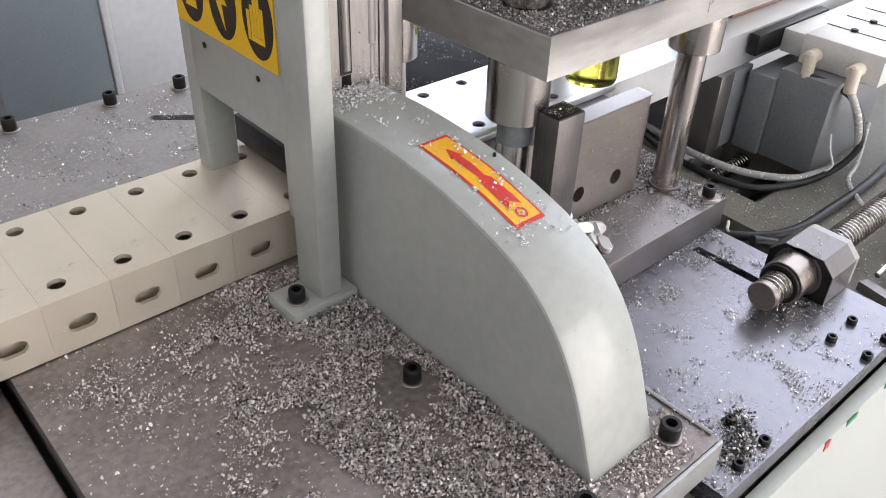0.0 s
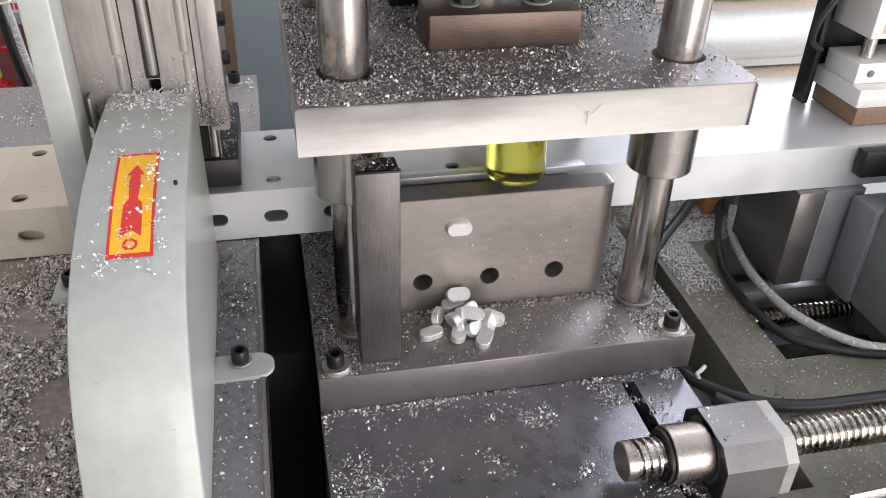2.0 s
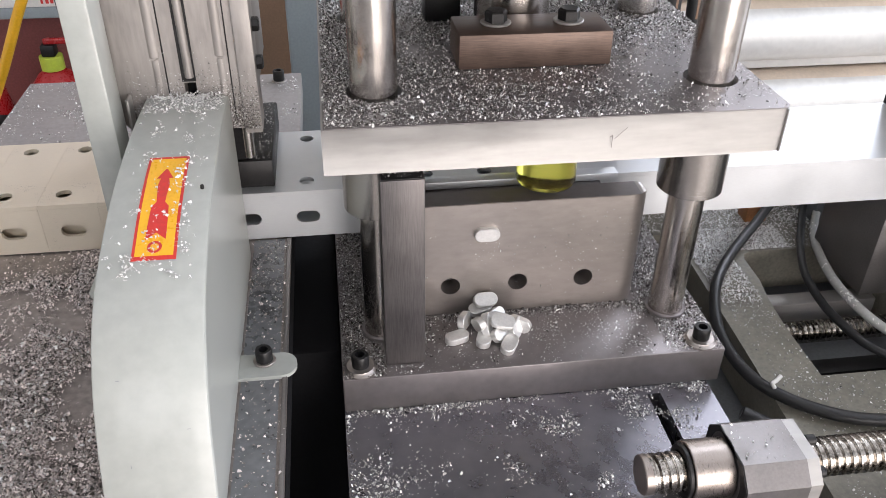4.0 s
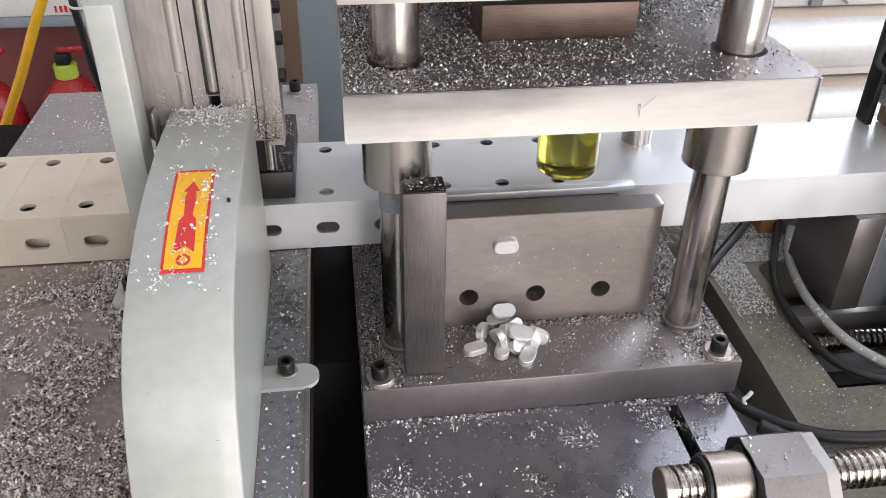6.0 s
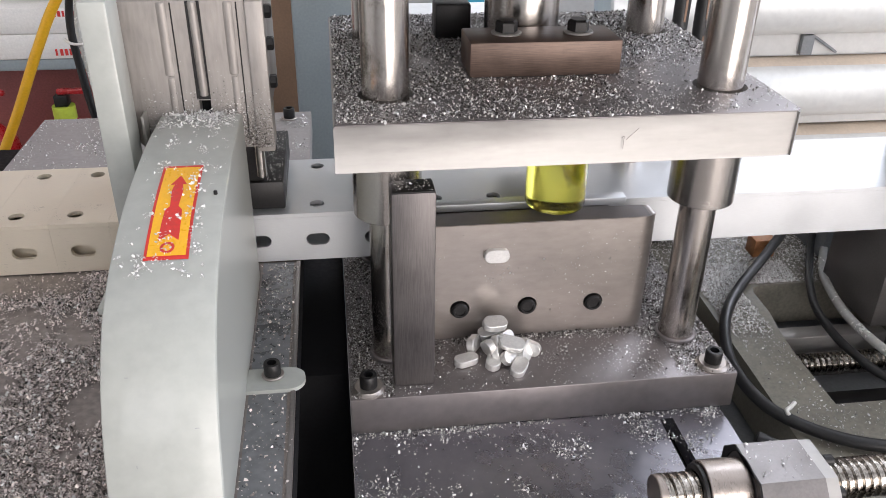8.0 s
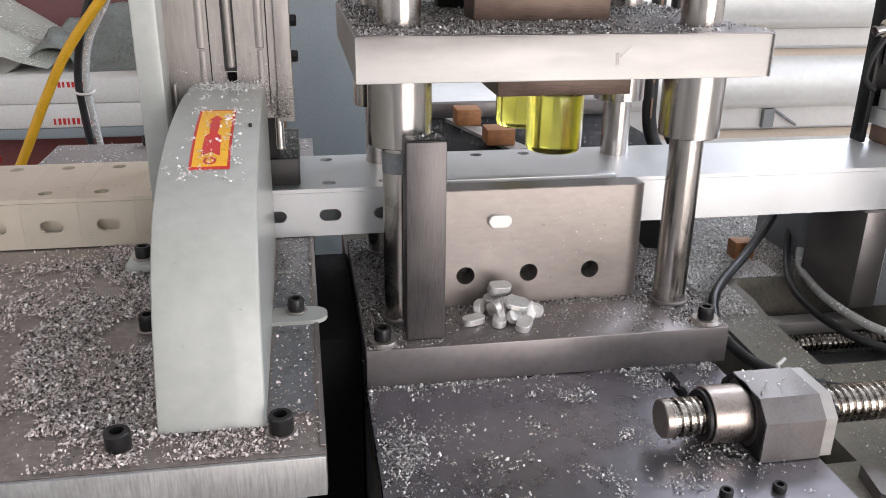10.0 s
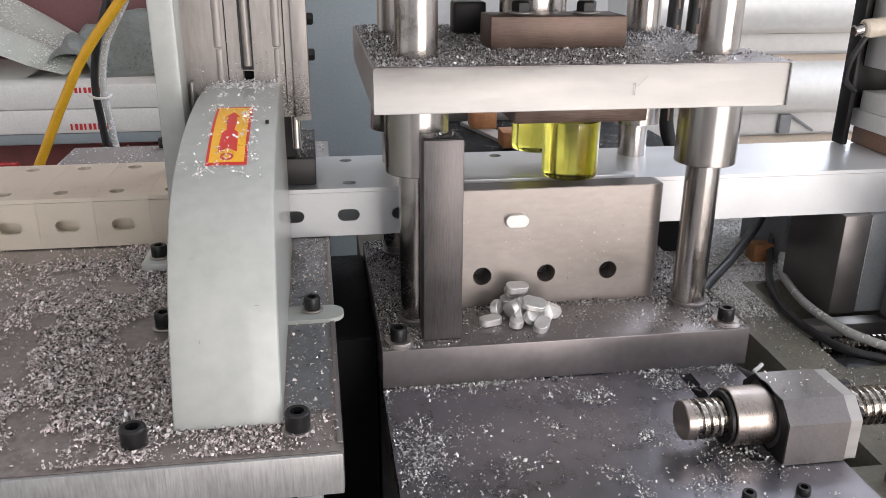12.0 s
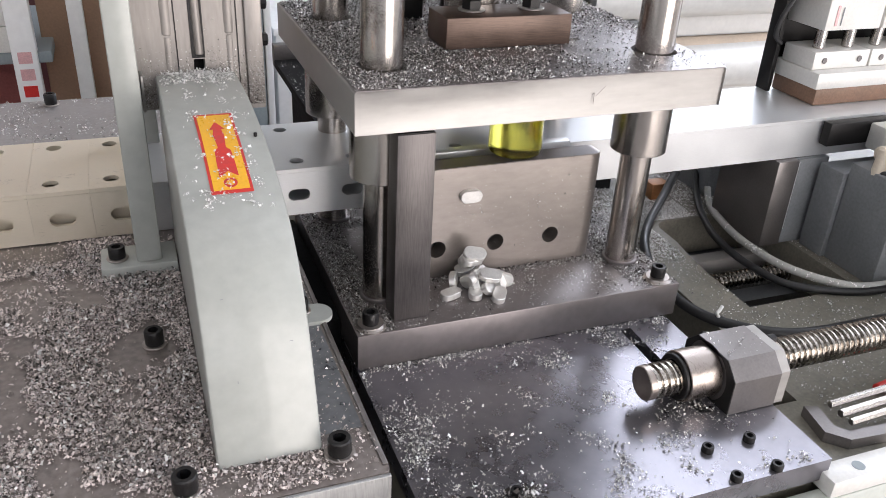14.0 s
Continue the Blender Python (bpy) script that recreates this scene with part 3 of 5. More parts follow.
def along_guard(s):
    """Place and outward normal (y, z) on the guard's outer line, s from 0 at the rear to 1 at the foot."""
    k = min(int(s * (len(CURVE) - 1)), len(CURVE) - 2)
    f = s * (len(CURVE) - 1) - k
    p = [Vector(CURVE[min(max(i, 0), len(CURVE) - 1)]) for i in (k - 1, k, k + 1, k + 2)]
    at = 0.5 * ((2 * p[1]) + (p[2] - p[0]) * f + (2 * p[0] - 5 * p[1] + 4 * p[2] - p[3]) * f * f + (3 * p[1] - p[0] - 3 * p[2] + p[3]) * f ** 3)
    d = 0.5 * ((p[2] - p[0]) + 2 * (2 * p[0] - 5 * p[1] + 4 * p[2] - p[3]) * f + 3 * (3 * p[1] - p[0] - 3 * p[2] + p[3]) * f * f)
    d.normalize()
    return at, Vector((-d.y, d.x)) * (-1 if -d.y > 0 and d.x < 0 else 1)


GX0, GX1 = 0.2855, 0.3445
guard = thing("saw_guard", (0.315, 0.3, T), "pale grey-green curved sheet-metal saw guard bolted to the table", "guard")
b = bmesh.new()
rows_ = []
for i in range(73):
    at, nn = along_guard(i / 72)
    if nn.y < 0 and i < 60:
        nn = -nn
    rows_.append([b.verts.new((x, at.x - nn.x * d, at.y - nn.y * d)) for x, d in ((GX0, 0.0022), (GX0 + 0.0007, 0.0007), (GX0 + 0.0022, 0.0), (GX1 - 0.0022, 0.0), (GX1 - 0.0007, 0.0007), (GX1, 0.0022))])
for p, q in zip(rows_, rows_[1:]):
    for k in range(5):
        b.faces.new((p[k], q[k], q[k + 1], p[k + 1]))
part("curved_cover", b, M_GREEN, guard)
for x in (GX0, GX1 - 0.0015):
    outer = []
    for i in range(60):
        at, nn = along_guard(i / 59)
        if nn.y < 0 and i < 50:
            nn = -nn
        outer.append((at.x - nn.x * 0.0021, at.y - nn.y * 0.0021))
    outer += [(0.452, T + 0.0006)]
    part("side_sheet", slab(outer, [], 0.0015, flat_yz(x)), M_GREEN, guard)
tab = rounded(0.344, 0.3835, 0.299, 0.323, (0, 0.011, 0.011, 0))
part("bolt_tab", slab(tab, [], 0.003, flat_xy(T + 0.0004)), M_GREEN, guard, "rounded painted mounting tab")
socket_screw("socket_screw", 0.3615, 0.315, T + 0.0036, 0.0058, 0.009, "black socket-head screw holding the guard's tab", "guard screws")
part("spot", turned((0.3385, 0.322, 1.0), (0.3385, 0.322, 2), [(-0.004, 0.0012), (-0.0004, 0.0012), (0.0, 0.0008), (0.0, 0.0001)], 14, None, False), M_BLACK, guard, "small dark rivet")
for u, s_, w, h in ((0.3335, 0.735, 0.0022, 0.0003), (0.3020, 0.80, 0.0003, 0.0018), (0.2990, 0.62, 0.0018, 0.0003)):
    at, nn = along_guard(s_)
    nn = nn if nn.y > 0 or nn.x < 0 else -nn
    p0 = Vector((u, at.x + nn.x * 0.0002, at.y + nn.y * 0.0002))
    b = bmesh.new()
    d = Vector((0, -nn.y, nn.x))
    quad = [b.verts.new(p0 + Vector((sx * w / 2, 0, 0)) + d * (sy * h / 2)) for sx, sy in ((-1, -1), (1, -1), (1, 1), (-1, 1))]
    b.faces.new(quad)
    part("scratch", b, M_BOXPAINT, guard, "dark scratch in the paint")


def on_guard(u, s, lift):
    at, nn = along_guard(s)
    if nn.y < 0:
        nn = -nn
    return (u, at.x + nn.x * lift, at.y + nn.y * lift)


# the sticker runs down the guard: u across it (0..1), v along it (0 rear .. 1 front)
def sticker_point(u, v, lift):
    # s for y between 0.357 and 0.267
    y = 0.357 - 0.0905 * v
    lo, hi = 0.0, 1.0
    for _ in range(24):
        mid = (lo + hi) / 2
        if along_guard(mid)[0].x > y:
            lo = mid
        else:
            hi = mid
    return on_guard(0.3035 + 0.0245 * u, lo, lift)


sticker = thing("arrow_sticker", (0.316, 0.312, 1.0), "yellow and red arrow sticker on the guard, scratched and chip-dusted", "sticker")


def decal(name, shapes, lift, material):
    """Thin film pieces on the guard, each a strip of (v, u0, u1) rows."""
    b = bmesh.new()
    for rows in shapes:
        fine = []
        for (v0, a0, b0), (v1, a1, b1) in zip(rows, rows[1:]):
            n = max(1, int(abs(v1 - v0) / 0.03))
            fine += [(v0 + (v1 - v0) * k / n, a0 + (a1 - a0) * k / n, b0 + (b1 - b0) * k / n) for k in range(n)]
        fine.append(rows[-1])
        prev = None
        for v, a, c in fine:
            cur = [b.verts.new(sticker_point(a + (c - a) * k / 4, v, lift)) for k in range(5)]
            if prev:
                for k in range(4):
                    b.faces.new((prev[k], cur[k], cur[k + 1], prev[k + 1]))
            prev = cur
    part(name, b, material, sticker)


decal("red_border", [[(0, 0, 1), (1, 0, 1)]], 0.0005, M_RED)
decal("yellow_field", [[(0.03, 0.07, 0.93), (0.97, 0.07, 0.93)]], 0.0008, M_ORANGE)
decal("red_arrow", [[(0.16, 0.48, 0.52), (0.27, 0.30, 0.70)], [(0.27, 0.40, 0.60), (0.34, 0.36, 0.64), (0.52, 0.40, 0.60), (0.56, 0.30, 0.70), (0.68, 0.28, 0.72), (0.79, 0.27, 0.73)],
                    [(0.79, 0.27, 0.50), (0.845, 0.27, 0.28)], [(0.79, 0.50, 0.73), (0.845, 0.72, 0.73)]], 0.0011, M_RED)
b = bmesh.new()
loops = []
for k in range(28):
    a = 2 * math.pi * k / 28
    loops.append([b.verts.new(sticker_point(0.5 + r * 0.165 * math.sin(a), 0.905 + r * 0.046 * math.cos(a), 0.0011)) for r in (0.62, 1.0)])
for k in range(28):
    p, q = loops[k], loops[(k + 1) % 28]
    b.faces.new((p[0], p[1], q[1], q[0]))
part("red_ring", b, M_RED, sticker)

# ---- saw head behind the guard ----
saw = thing("cutting_saw", (0.32, 0.46, 0.975), "scuffed steel saw head with two guide rods, dusted with chips", "saw head")
part("back_panel", slab([(0.2655, 0.985), (0.2735, 0.975), (0.3535, 0.975), (0.3535, 1.084), (0.2655, 1.084)], [[(0.3145, 0.989), (0.3228, 0.989), (0.3228, 1.0125), (0.3145, 1.0125)]], 0.02, flat_xz(0.4535)), M_PANEL, saw)
part("side_panel", box(0.3537, 0.3665, 0.4495, 0.475, 0.972, 1.084, 0.0012), M_PANEL, saw, "bright side strip")
part("side_panel", box(0.2622, 0.2653, 0.4505, 0.475, 0.985, 1.084, 0.0008), M_DARK, saw)
# near-black plug paints the shade inside the panel's slot
part("recess_shade", box(0.3135, 0.3235, 0.466, 0.4745, 0.987, 1.015), M_VOID, saw)
for x in (0.297, 0.342):
    r_ = part("guide_rod", rod((x, 0.4572, 1.031), (x, 0.4572, 1.0835), 0.0050), M_PANEL, saw, "steel guide rod")
    part("rod_end", rod((x, 0.4574, 0.993), (x, 0.4574, 1.0303), 0.0046), M_PANEL, r_)
# strips sit proud of the panel; their black stands for groove shade
for x, z0 in ((0.3028, 1.0), (0.3475, 0.985)):
    part("groove", box(x, x + 0.0009, 0.4529, 0.4534, z0, 1.083), M_BLACK, saw, "narrow black strip drawn as a shaded groove")
for x in (0.297, 0.343):
    part("pocket_ring", ring((x, 0.515, 1.0822), (x, 0.515, 1.0850), 0.020, 0.016), M_BLOCK, saw, "round pocket rim")
# flat black strip laid on the panel as the shaded gap
part("centre_gap_shade", box(0.3135, 0.3232, 0.4527, 0.4534, 1.0135, 1.084), M_BLACK, saw, "black strip standing in for the shaded gap between the rails")
part("centre_rod", rod((0.3190, 0.4535, 1.016), (0.3182, 0.4535, 1.084), 0.0032), M_PANEL, saw, "scuffed steel centre rod")
for z in (1.024, 1.052, 1.075):
    part("side_bolt", turned((0.3667, 0.459, z), (1, 0.459, z), [(0, 0.0052), (0.004, 0.0052), (0.005, 0.004), (0.005, 0.0001)], 6, None, False), M_BLACK, saw, "black bolt head")
part("clamp_foot", box(0.302, 0.368, 0.482, 0.600, 0.9075, 0.932, 0.0015), M_BLACK, saw, "black clamp block over the tube")
part("clamp_rod", rod((0.3535, 0.4625, 0.946), (0.3535, 0.4625, 0.9745), 0.0040), M_CHROME, saw, "short polished rod")
part("hanger", box(0.304, 0.352, 0.484, 0.53, 0.9322, 0.998, 0.002), M_BLACK, saw, "black hanger behind the panel")
part("saw_body", box(0.276, 0.3655, 0.4755, 0.556, 0.9985, 1.082, 0.003), M_PANEL, saw, "steel saw body")
part("corner_sheet", box(0.2745, 0.2765, 0.4395, 0.4530, 0.978, 1.006, 0.0003), M_GROUND, saw)

# ---- sign frame ----
gate = thing("sign_frame", (0.262, 0.5, T), "pale grey-green welded frame straddling the tube", "frame")
part("front_leg", box(0.2550, 0.2735, 0.404, 0.4345, T + 0.0118, 1.095, 0.0018), M_GREEN, gate)
part("leg_flange", box(0.2614, 0.2693, 0.4346, 0.4500, T + 0.06, 1.095, 0.0008), M_GREEN, gate)
part("rear_leg", box(0.2595, 0.2860, 0.566, 0.586, T + 0.0003, 1.095, 0.0018), M_GREEN, gate)
part("cross_sheet", box(0.2575, 0.2610, 0.4348, 0.5658, 0.982, 1.095, 0.0006), M_GREEN, gate)
part("foot_plate", box(0.2290, 0.2845, 0.4000, 0.4355, T + 0.0003, T + 0.0115, 0.0012), M_GREEN, gate)
socket_screw("socket_screw", 0.2412, 0.4150, T + 0.0117, 0.0062, 0.009, "black socket-head screw in the sign frame's foot", "frame screws")
for y, z in ((0.543, 1.0215), (0.469, 1.0205)):
    part("rivet", turned((0.2574, y, z), (-1, y, z), [(-0.002, 0.0022), (0.0006, 0.0022), (0.001, 0.0001)], 12, None, False), M_BLACK, gate)
sign = thing("warning_sign", (0.2574, 0.5, 1.033), "yellow warning sign with three black oval pictograms", "sign")
part("yellow_plate", box(0.2564, 0.2573, 0.4405, 0.577, 1.0325, 1.0935), M_SIGN, sign)


def sign_shape(pts, x, material, name):
    part(name, slab(pts, [], 0.0003, flat_yz(x)), material, sign)


for c in (0.4605, 0.506, 0.5515):
    oval = [(c + 0.0185 * math.cos(2 * math.pi * k / 32), 1.064 + 0.027 * math.sin(2 * math.pi * k / 32)) for k in range(32)]
    sign_shape(oval, 0.2560, M_INK, "black_oval")
c, z = 0.4605, 1.052  # hand
for dy, z0, z1, w in ((0.006, 0.0, 0.020, 0.0018), (0.002, 0.0, 0.026, 0.0018), (-0.002, 0.0, 0.026, 0.0018), (-0.006, 0.0, 0.020, 0.0018), (0.0105, -0.004, 0.016, 0.0018)):
    sign_shape([(c + dy - w, z + z0), (c + dy + w, z + z0), (c + dy + w, z + z1), (c + dy - w, z + z1)], 0.2556, M_SIGN, "finger_shape")
sign_shape([(c - 0.008, z - 0.004), (c + 0.008, z - 0.004), (c + 0.008, z - 0.0003), (c - 0.008, z - 0.0003)], 0.2556, M_SIGN, "cuff_shape")
c = 0.506
sign_shape([(c - 0.002, 1.044), (c + 0.009, 1.066), (c + 0.002, 1.066), (c + 0.007, 1.084), (c - 0.007, 1.062), (c, 1.062)], 0.2556, M_SIGN, "bolt_shape")
c = 0.5515
sign_shape([(c - 0.008, 1.048), (c + 0.008, 1.048), (c + 0.003, 1.064), (c - 0.003, 1.082)], 0.2556, M_SIGN, "wedge_shape")

# ---- aluminium tube and its cut pieces ----
TY0, TY1, TZ0, TZ1 = 0.476, 0.590, T + 0.0012, 0.9055
FEED = 0.047


def tube_mesh(x0, x1, slots, holes_x, bm_parts, mats, parent):
    """Four walls of a rectangular tube with slots in the front and two rows of holes on top."""
    th = 0.0035
    front = slab([(x0, TZ0), (x1, TZ0), (x1, TZ1 - th - 0.0005), (x0, TZ1 - th - 0.0005)], [stadium(s, 0.8805, 0.0195, 0.0108) for s in slots], th, flat_xz(TY0))
    part("front_wall", front, mats, parent)
    part("rear_wall", slab([(x0, TZ0), (x1, TZ0), (x1, TZ1), (x0, TZ1)], [stadium(s, 0.8805, 0.0195, 0.0108) for s in slots], th, flat_xz(TY1 - th)), mats, parent)
    tops = [[(h + 0.0062 * math.cos(2 * math.pi * k / 24), y + 0.0062 * math.sin(2 * math.pi * k / 24)) for k in range(24)] for h in holes_x for y in (0.4935, 0.5735)]
    part("top_wall", slab([(x0, TY0 - 0.0007), (x1, TY0 - 0.0007), (x1, TY1 - th), (x0, TY1 - th)], tops, th, flat_xy(TZ1 - th)), mats, parent)
    part("bottom_wall", box(x0, x1, TY0 + th, TY1 - th, TZ0, TZ0 + th), mats, parent)


tube = thing("aluminium_tube", (0.6, 0.53, TZ0), "long rectangular aluminium tube with punched slots and round holes", "tube")
tube_mesh(0.2725, 1.9, [0.2975, 0.346, 0.395, 0.4435, 0.492], [0.296, 0.3465, 0.397, 0.4475, 0.4985, 0.5485], None, M_ALU, tube)
MOVING = [(tube, Vector((0.6, 0.53, TZ0)))]
piece = thing("cut_piece", (0.2485, 0.53, TZ0), "short cut length of slotted aluminium tube in a row", "tube piece", "cut pieces")
tube_mesh(0.2485 - 0.02298, 0.2485 + 0.02298, [0.2485], [0.2425], None, M_CREAM, piece)
part("inner_web", box(0.2485 - 0.0225, 0.2485 + 0.0225, TY0 + 0.0125, TY0 + 0.0140, TZ0 + 0.004, TZ1 - 0.0145), M_CREAM, piece, "inner wall close behind the slot")
part("inner_web", box(0.2485 - 0.0225, 0.2485 + 0.0225, TY0 + 0.0085, TY1 - 0.0042, TZ1 - 0.0140, TZ1 - 0.0125), M_CREAM, piece)
MOVING.append((piece, Vector((0.2485, 0.53, TZ0))))
for k in range(1, 11):
    at = Vector((0.2485 - 0.0461 * k, 0.53, TZ0))
    MOVING.append((copy_thing(piece, pose(*at)), at))

# ---- ball screw ----
AY, AZ = 0.240, 0.797
screw = thing("ball_screw", (0.70, AY, B), "shiny ball screw with a round nut and grey steel block", "ball screw")
b = bmesh.new()
turns, seg, pitch, R = 84, 20, 0.0058, 0.0143
prev = None
n_all = turns * seg
SX0 = 0.6175
profile = [(0.0, 1.0), (0.28, 1.0), (0.36, 0.93), (0.5, 0.84), (0.72, 0.84), (0.86, 0.93), (0.94, 1.0)]
for i in range(n_all + 1):
    a = 2 * math.pi * i / seg
    cur = [b.verts.new((SX0 + pitch * (i / seg + f), AY + R * k * math.cos(a), AZ + R * k * math.sin(a))) for f, k in profile]
    if prev:
        for k in range(len(profile) - 1):
            b.faces.new((prev[k], prev[k + 1], cur[k + 1], cur[k]))
    prev = cur
part("screw", b, M_SCREW, screw, "grooved shiny steel screw")
part("core", rod((SX0 - 0.0004, AY, AZ), (SX0 + pitch * turns, AY, AZ), R * 0.88), M_SCREW, screw)
part("end_disc", rod((SX0 - 0.0035, AY, AZ), (SX0 + 0.0045, AY, AZ), R * 0.985), M_NUT, screw)
part("seal_ring", ring((0.6430, AY, AZ), (0.6464, AY, AZ), 0.0190, 0.0148), M_BLACK, screw, "dark seal ring")
part("nut", ring((0.6465, AY, AZ), (0.6754, AY, AZ), 0.0210, 0.0149, 44), M_NUT, screw, "polished cylindrical nut")
h0, h1, c = 0.0212, 0.0230, 0.013
octo = [(AY - 0.033, AZ - h0), (AY + 0.031, AZ - h0), (AY + 0.031, AZ + h1 - c), (AY + 0.031 - c, AZ + h1), (AY - 0.033 + c, AZ + h1), (AY - 0.033, AZ + h1 - c)]
b = slab(octo, [circle(AY, AZ, 0.0152, 32)], 0.045, flat_yz(0.6763))
part("housing", b, M_BLOCK, screw, "grey bevelled steel housing")
part("near_face", slab([(AY + (y - AY) * 0.98, AZ + (z - AZ) * 0.98) for y, z in octo], [circle(AY, AZ, 0.0245, 32)], 0.0006, flat_yz(0.6755)), M_BLACK, screw)
part("end_flange", slab([(AY + (y - AY) * 0.97, AZ + (z - AZ) * 0.97) for y, z in octo], [circle(AY, AZ, 0.0152, 32)], 0.009, flat_yz(0.7216)), M_GROUND, screw, "bright end flange")
for a in (25, 90, 155, -25):
    y, z = AY + 0.0215 * math.cos(radians(a)), AZ + 0.0185 * math.sin(radians(a))
    part("flange_screw", rod((0.7308, y, z), (0.7385, y, z), 0.0040), M_BLACK, screw, "small black screw head")

# ---- slugs ----
def slug_mesh():
    b = slab(stadium(0, 0, 0.0205, 0.0118, 12), [], 0.0060, lambda u, v, w: (u, v, w))
    bmesh.ops.bevel(b, geom=[e for e in b.edges if abs(e.verts[0].co.z - e.verts[1].co.z) < 1e-6], offset=0.0005, segments=1, affect="EDGES")
    return b


slug = solo("slug", slug_mesh(), M_SLUG, (0, 0, 0), "bright punched-out aluminium oval slug in a small heap", "slug", "slugs")
SLUGS = [
    (0.5345, 0.4090, 0.8250, 38, 4, 6), (0.5310, 0.4080, 0.8155, 12, -6, 14),
    (0.5130, 0.3965, 0.8165, 78, 10, 62), (0.5070, 0.3790, 0.8098, 2, 0, 18),
    (0.5235, 0.3845, 0.8185, 70, 38, 100), (0.5300, 0.3850, 0.8185, 62, -30, 84),
    (0.5425, 0.3890, 0.8185, 30, 10, -14), (0.5395, 0.3985, 0.8165, 55, 0, 40),
    (0.5420, 0.3770, 0.8125, 40, 18, 28), (0.5545, 0.3840, 0.8145, 60, -16, 62),
    (0.5615, 0.3895, 0.8150, 80, 10, -30), (0.5475, 0.3655, 0.8100, 8, -6, 58),
    (0.5285, 0.3745, 0.8100, 3, 0, 70),
]
for k, (x, y, z, rx, ry, rz) in enumerate(SLUGS):
    m = pose(x, y + 0.005, z, rx, ry, rz)
    if k == 0:
        slug.matrix_basis = m
    else:
        copy_thing(slug, m)
FALLERS = [copy_thing(slug, pose(0.5352, 0.426 + 0.0062 * k, 0.8885, 90, 0, 0)) for k in range(4)]

# ---- supports and clamp on the feed side ----
CARRIAGE = []  # all that rides to and fro with the feed
post = thing("support_post", (0.91, 0.5, LOW), "grey steel post carrying the aluminium tube", "post")
part("left_plate", box(0.878, 0.9068, 0.468, 0.560, LOW + 0.0003, TZ0 - 0.0006, 0.0012), M_BLOCK, post, "paler grey plate")
part("right_plate", box(0.9076, 0.950, 0.4695, 0.560, LOW + 0.0003, TZ0 - 0.0006, 0.0012), M_BOXPAINT, post)
part("bright_edge", box(0.9068, 0.9076, 0.4684, 0.470, LOW + 0.02, TZ0 - 0.003), M_ALU, post, "bright edge line between the two plates")
CARRIAGE.append(post)
CARRIAGE.append(solo("support_post", box(0.900, 0.955, 0.60, 0.70, LOW + 0.0003, 0.852, 0.002), M_BOXPAINT, (0.93, 0.65, LOW), "dark grey post behind the tube", "post"))
CARRIAGE.append(solo("guide_strip", box(0.975, 0.99, 0.36, 0.466, LOW + 0.0003, LOW + 0.014, 0.001), M_BOXPAINT, (0.98, 0.4, LOW), "dark painted guide strip on the casting", "strip"))
valve = thing("valve_block", (1.0, 0.39, LOW), "white valve block with cream fittings on a grey stand", "valve")
part("stand_back", box(0.932, 1.075, 0.4285, 0.4640, LOW + 0.0003, 0.858, 0.002), M_BOXPAINT, valve)
part("mount_bar", box(0.930, 1.10, 0.4605, 0.4735, 0.877, 0.9035, 0.0015), M_BLACK, valve, "black mounting bar along the tube")
part("stand", box(0.937, 1.075, 0.358, 0.428, LOW + 0.0003, 0.872, 0.002), M_BOXPAINT, valve, "dark grey painted stand")
part("body", box(0.968, 1.24, 0.325, 0.425, 0.8725, 0.910, 0.0025), M_WHITE, valve)
part("rear_body", box(0.985, 1.24, 0.4255, 0.4600, 0.8725, 0.902, 0.0025), M_WHITE, valve)
for x in (1.02, 1.07, 1.12):
    part("top_screw", rod((x, 0.39, 0.9102), (x, 0.39, 0.9135), 0.0045), M_BLACK, valve)
    part("spacer", box(x - 0.001, x + 0.001, 0.326, 0.424, 0.9101, 0.9107), M_BLACK, valve)
for y in (0.404, 0.350):
    e = part("elbow", rod((0.9675, y, 0.889), (0.944, y, 0.889), 0.0085, 0.002), M_CREAMPLASTIC, valve, "cream plastic elbow fitting")
    part("elbow_leg", rod((0.950, y - 0.002, 0.895), (0.943, y - 0.006, 0.866), 0.0072, 0.002), M_CREAMPLASTIC, e)

clamp = thing("pneumatic_clamp", (1.03, 0.55, TZ1), "white pneumatic clamp with guide rods and a brown pad", "clamp")
part("pad", box(0.948, 1.25, 0.512, 0.582, TZ1 + 0.0006, 0.925, 0.001), M_BAKE, clamp, "brown pressure pad")
part("pressure_plate", box(0.944, 1.25, 0.510, 0.584, 0.9253, 0.9435, 0.0012), M_WHITE, clamp)
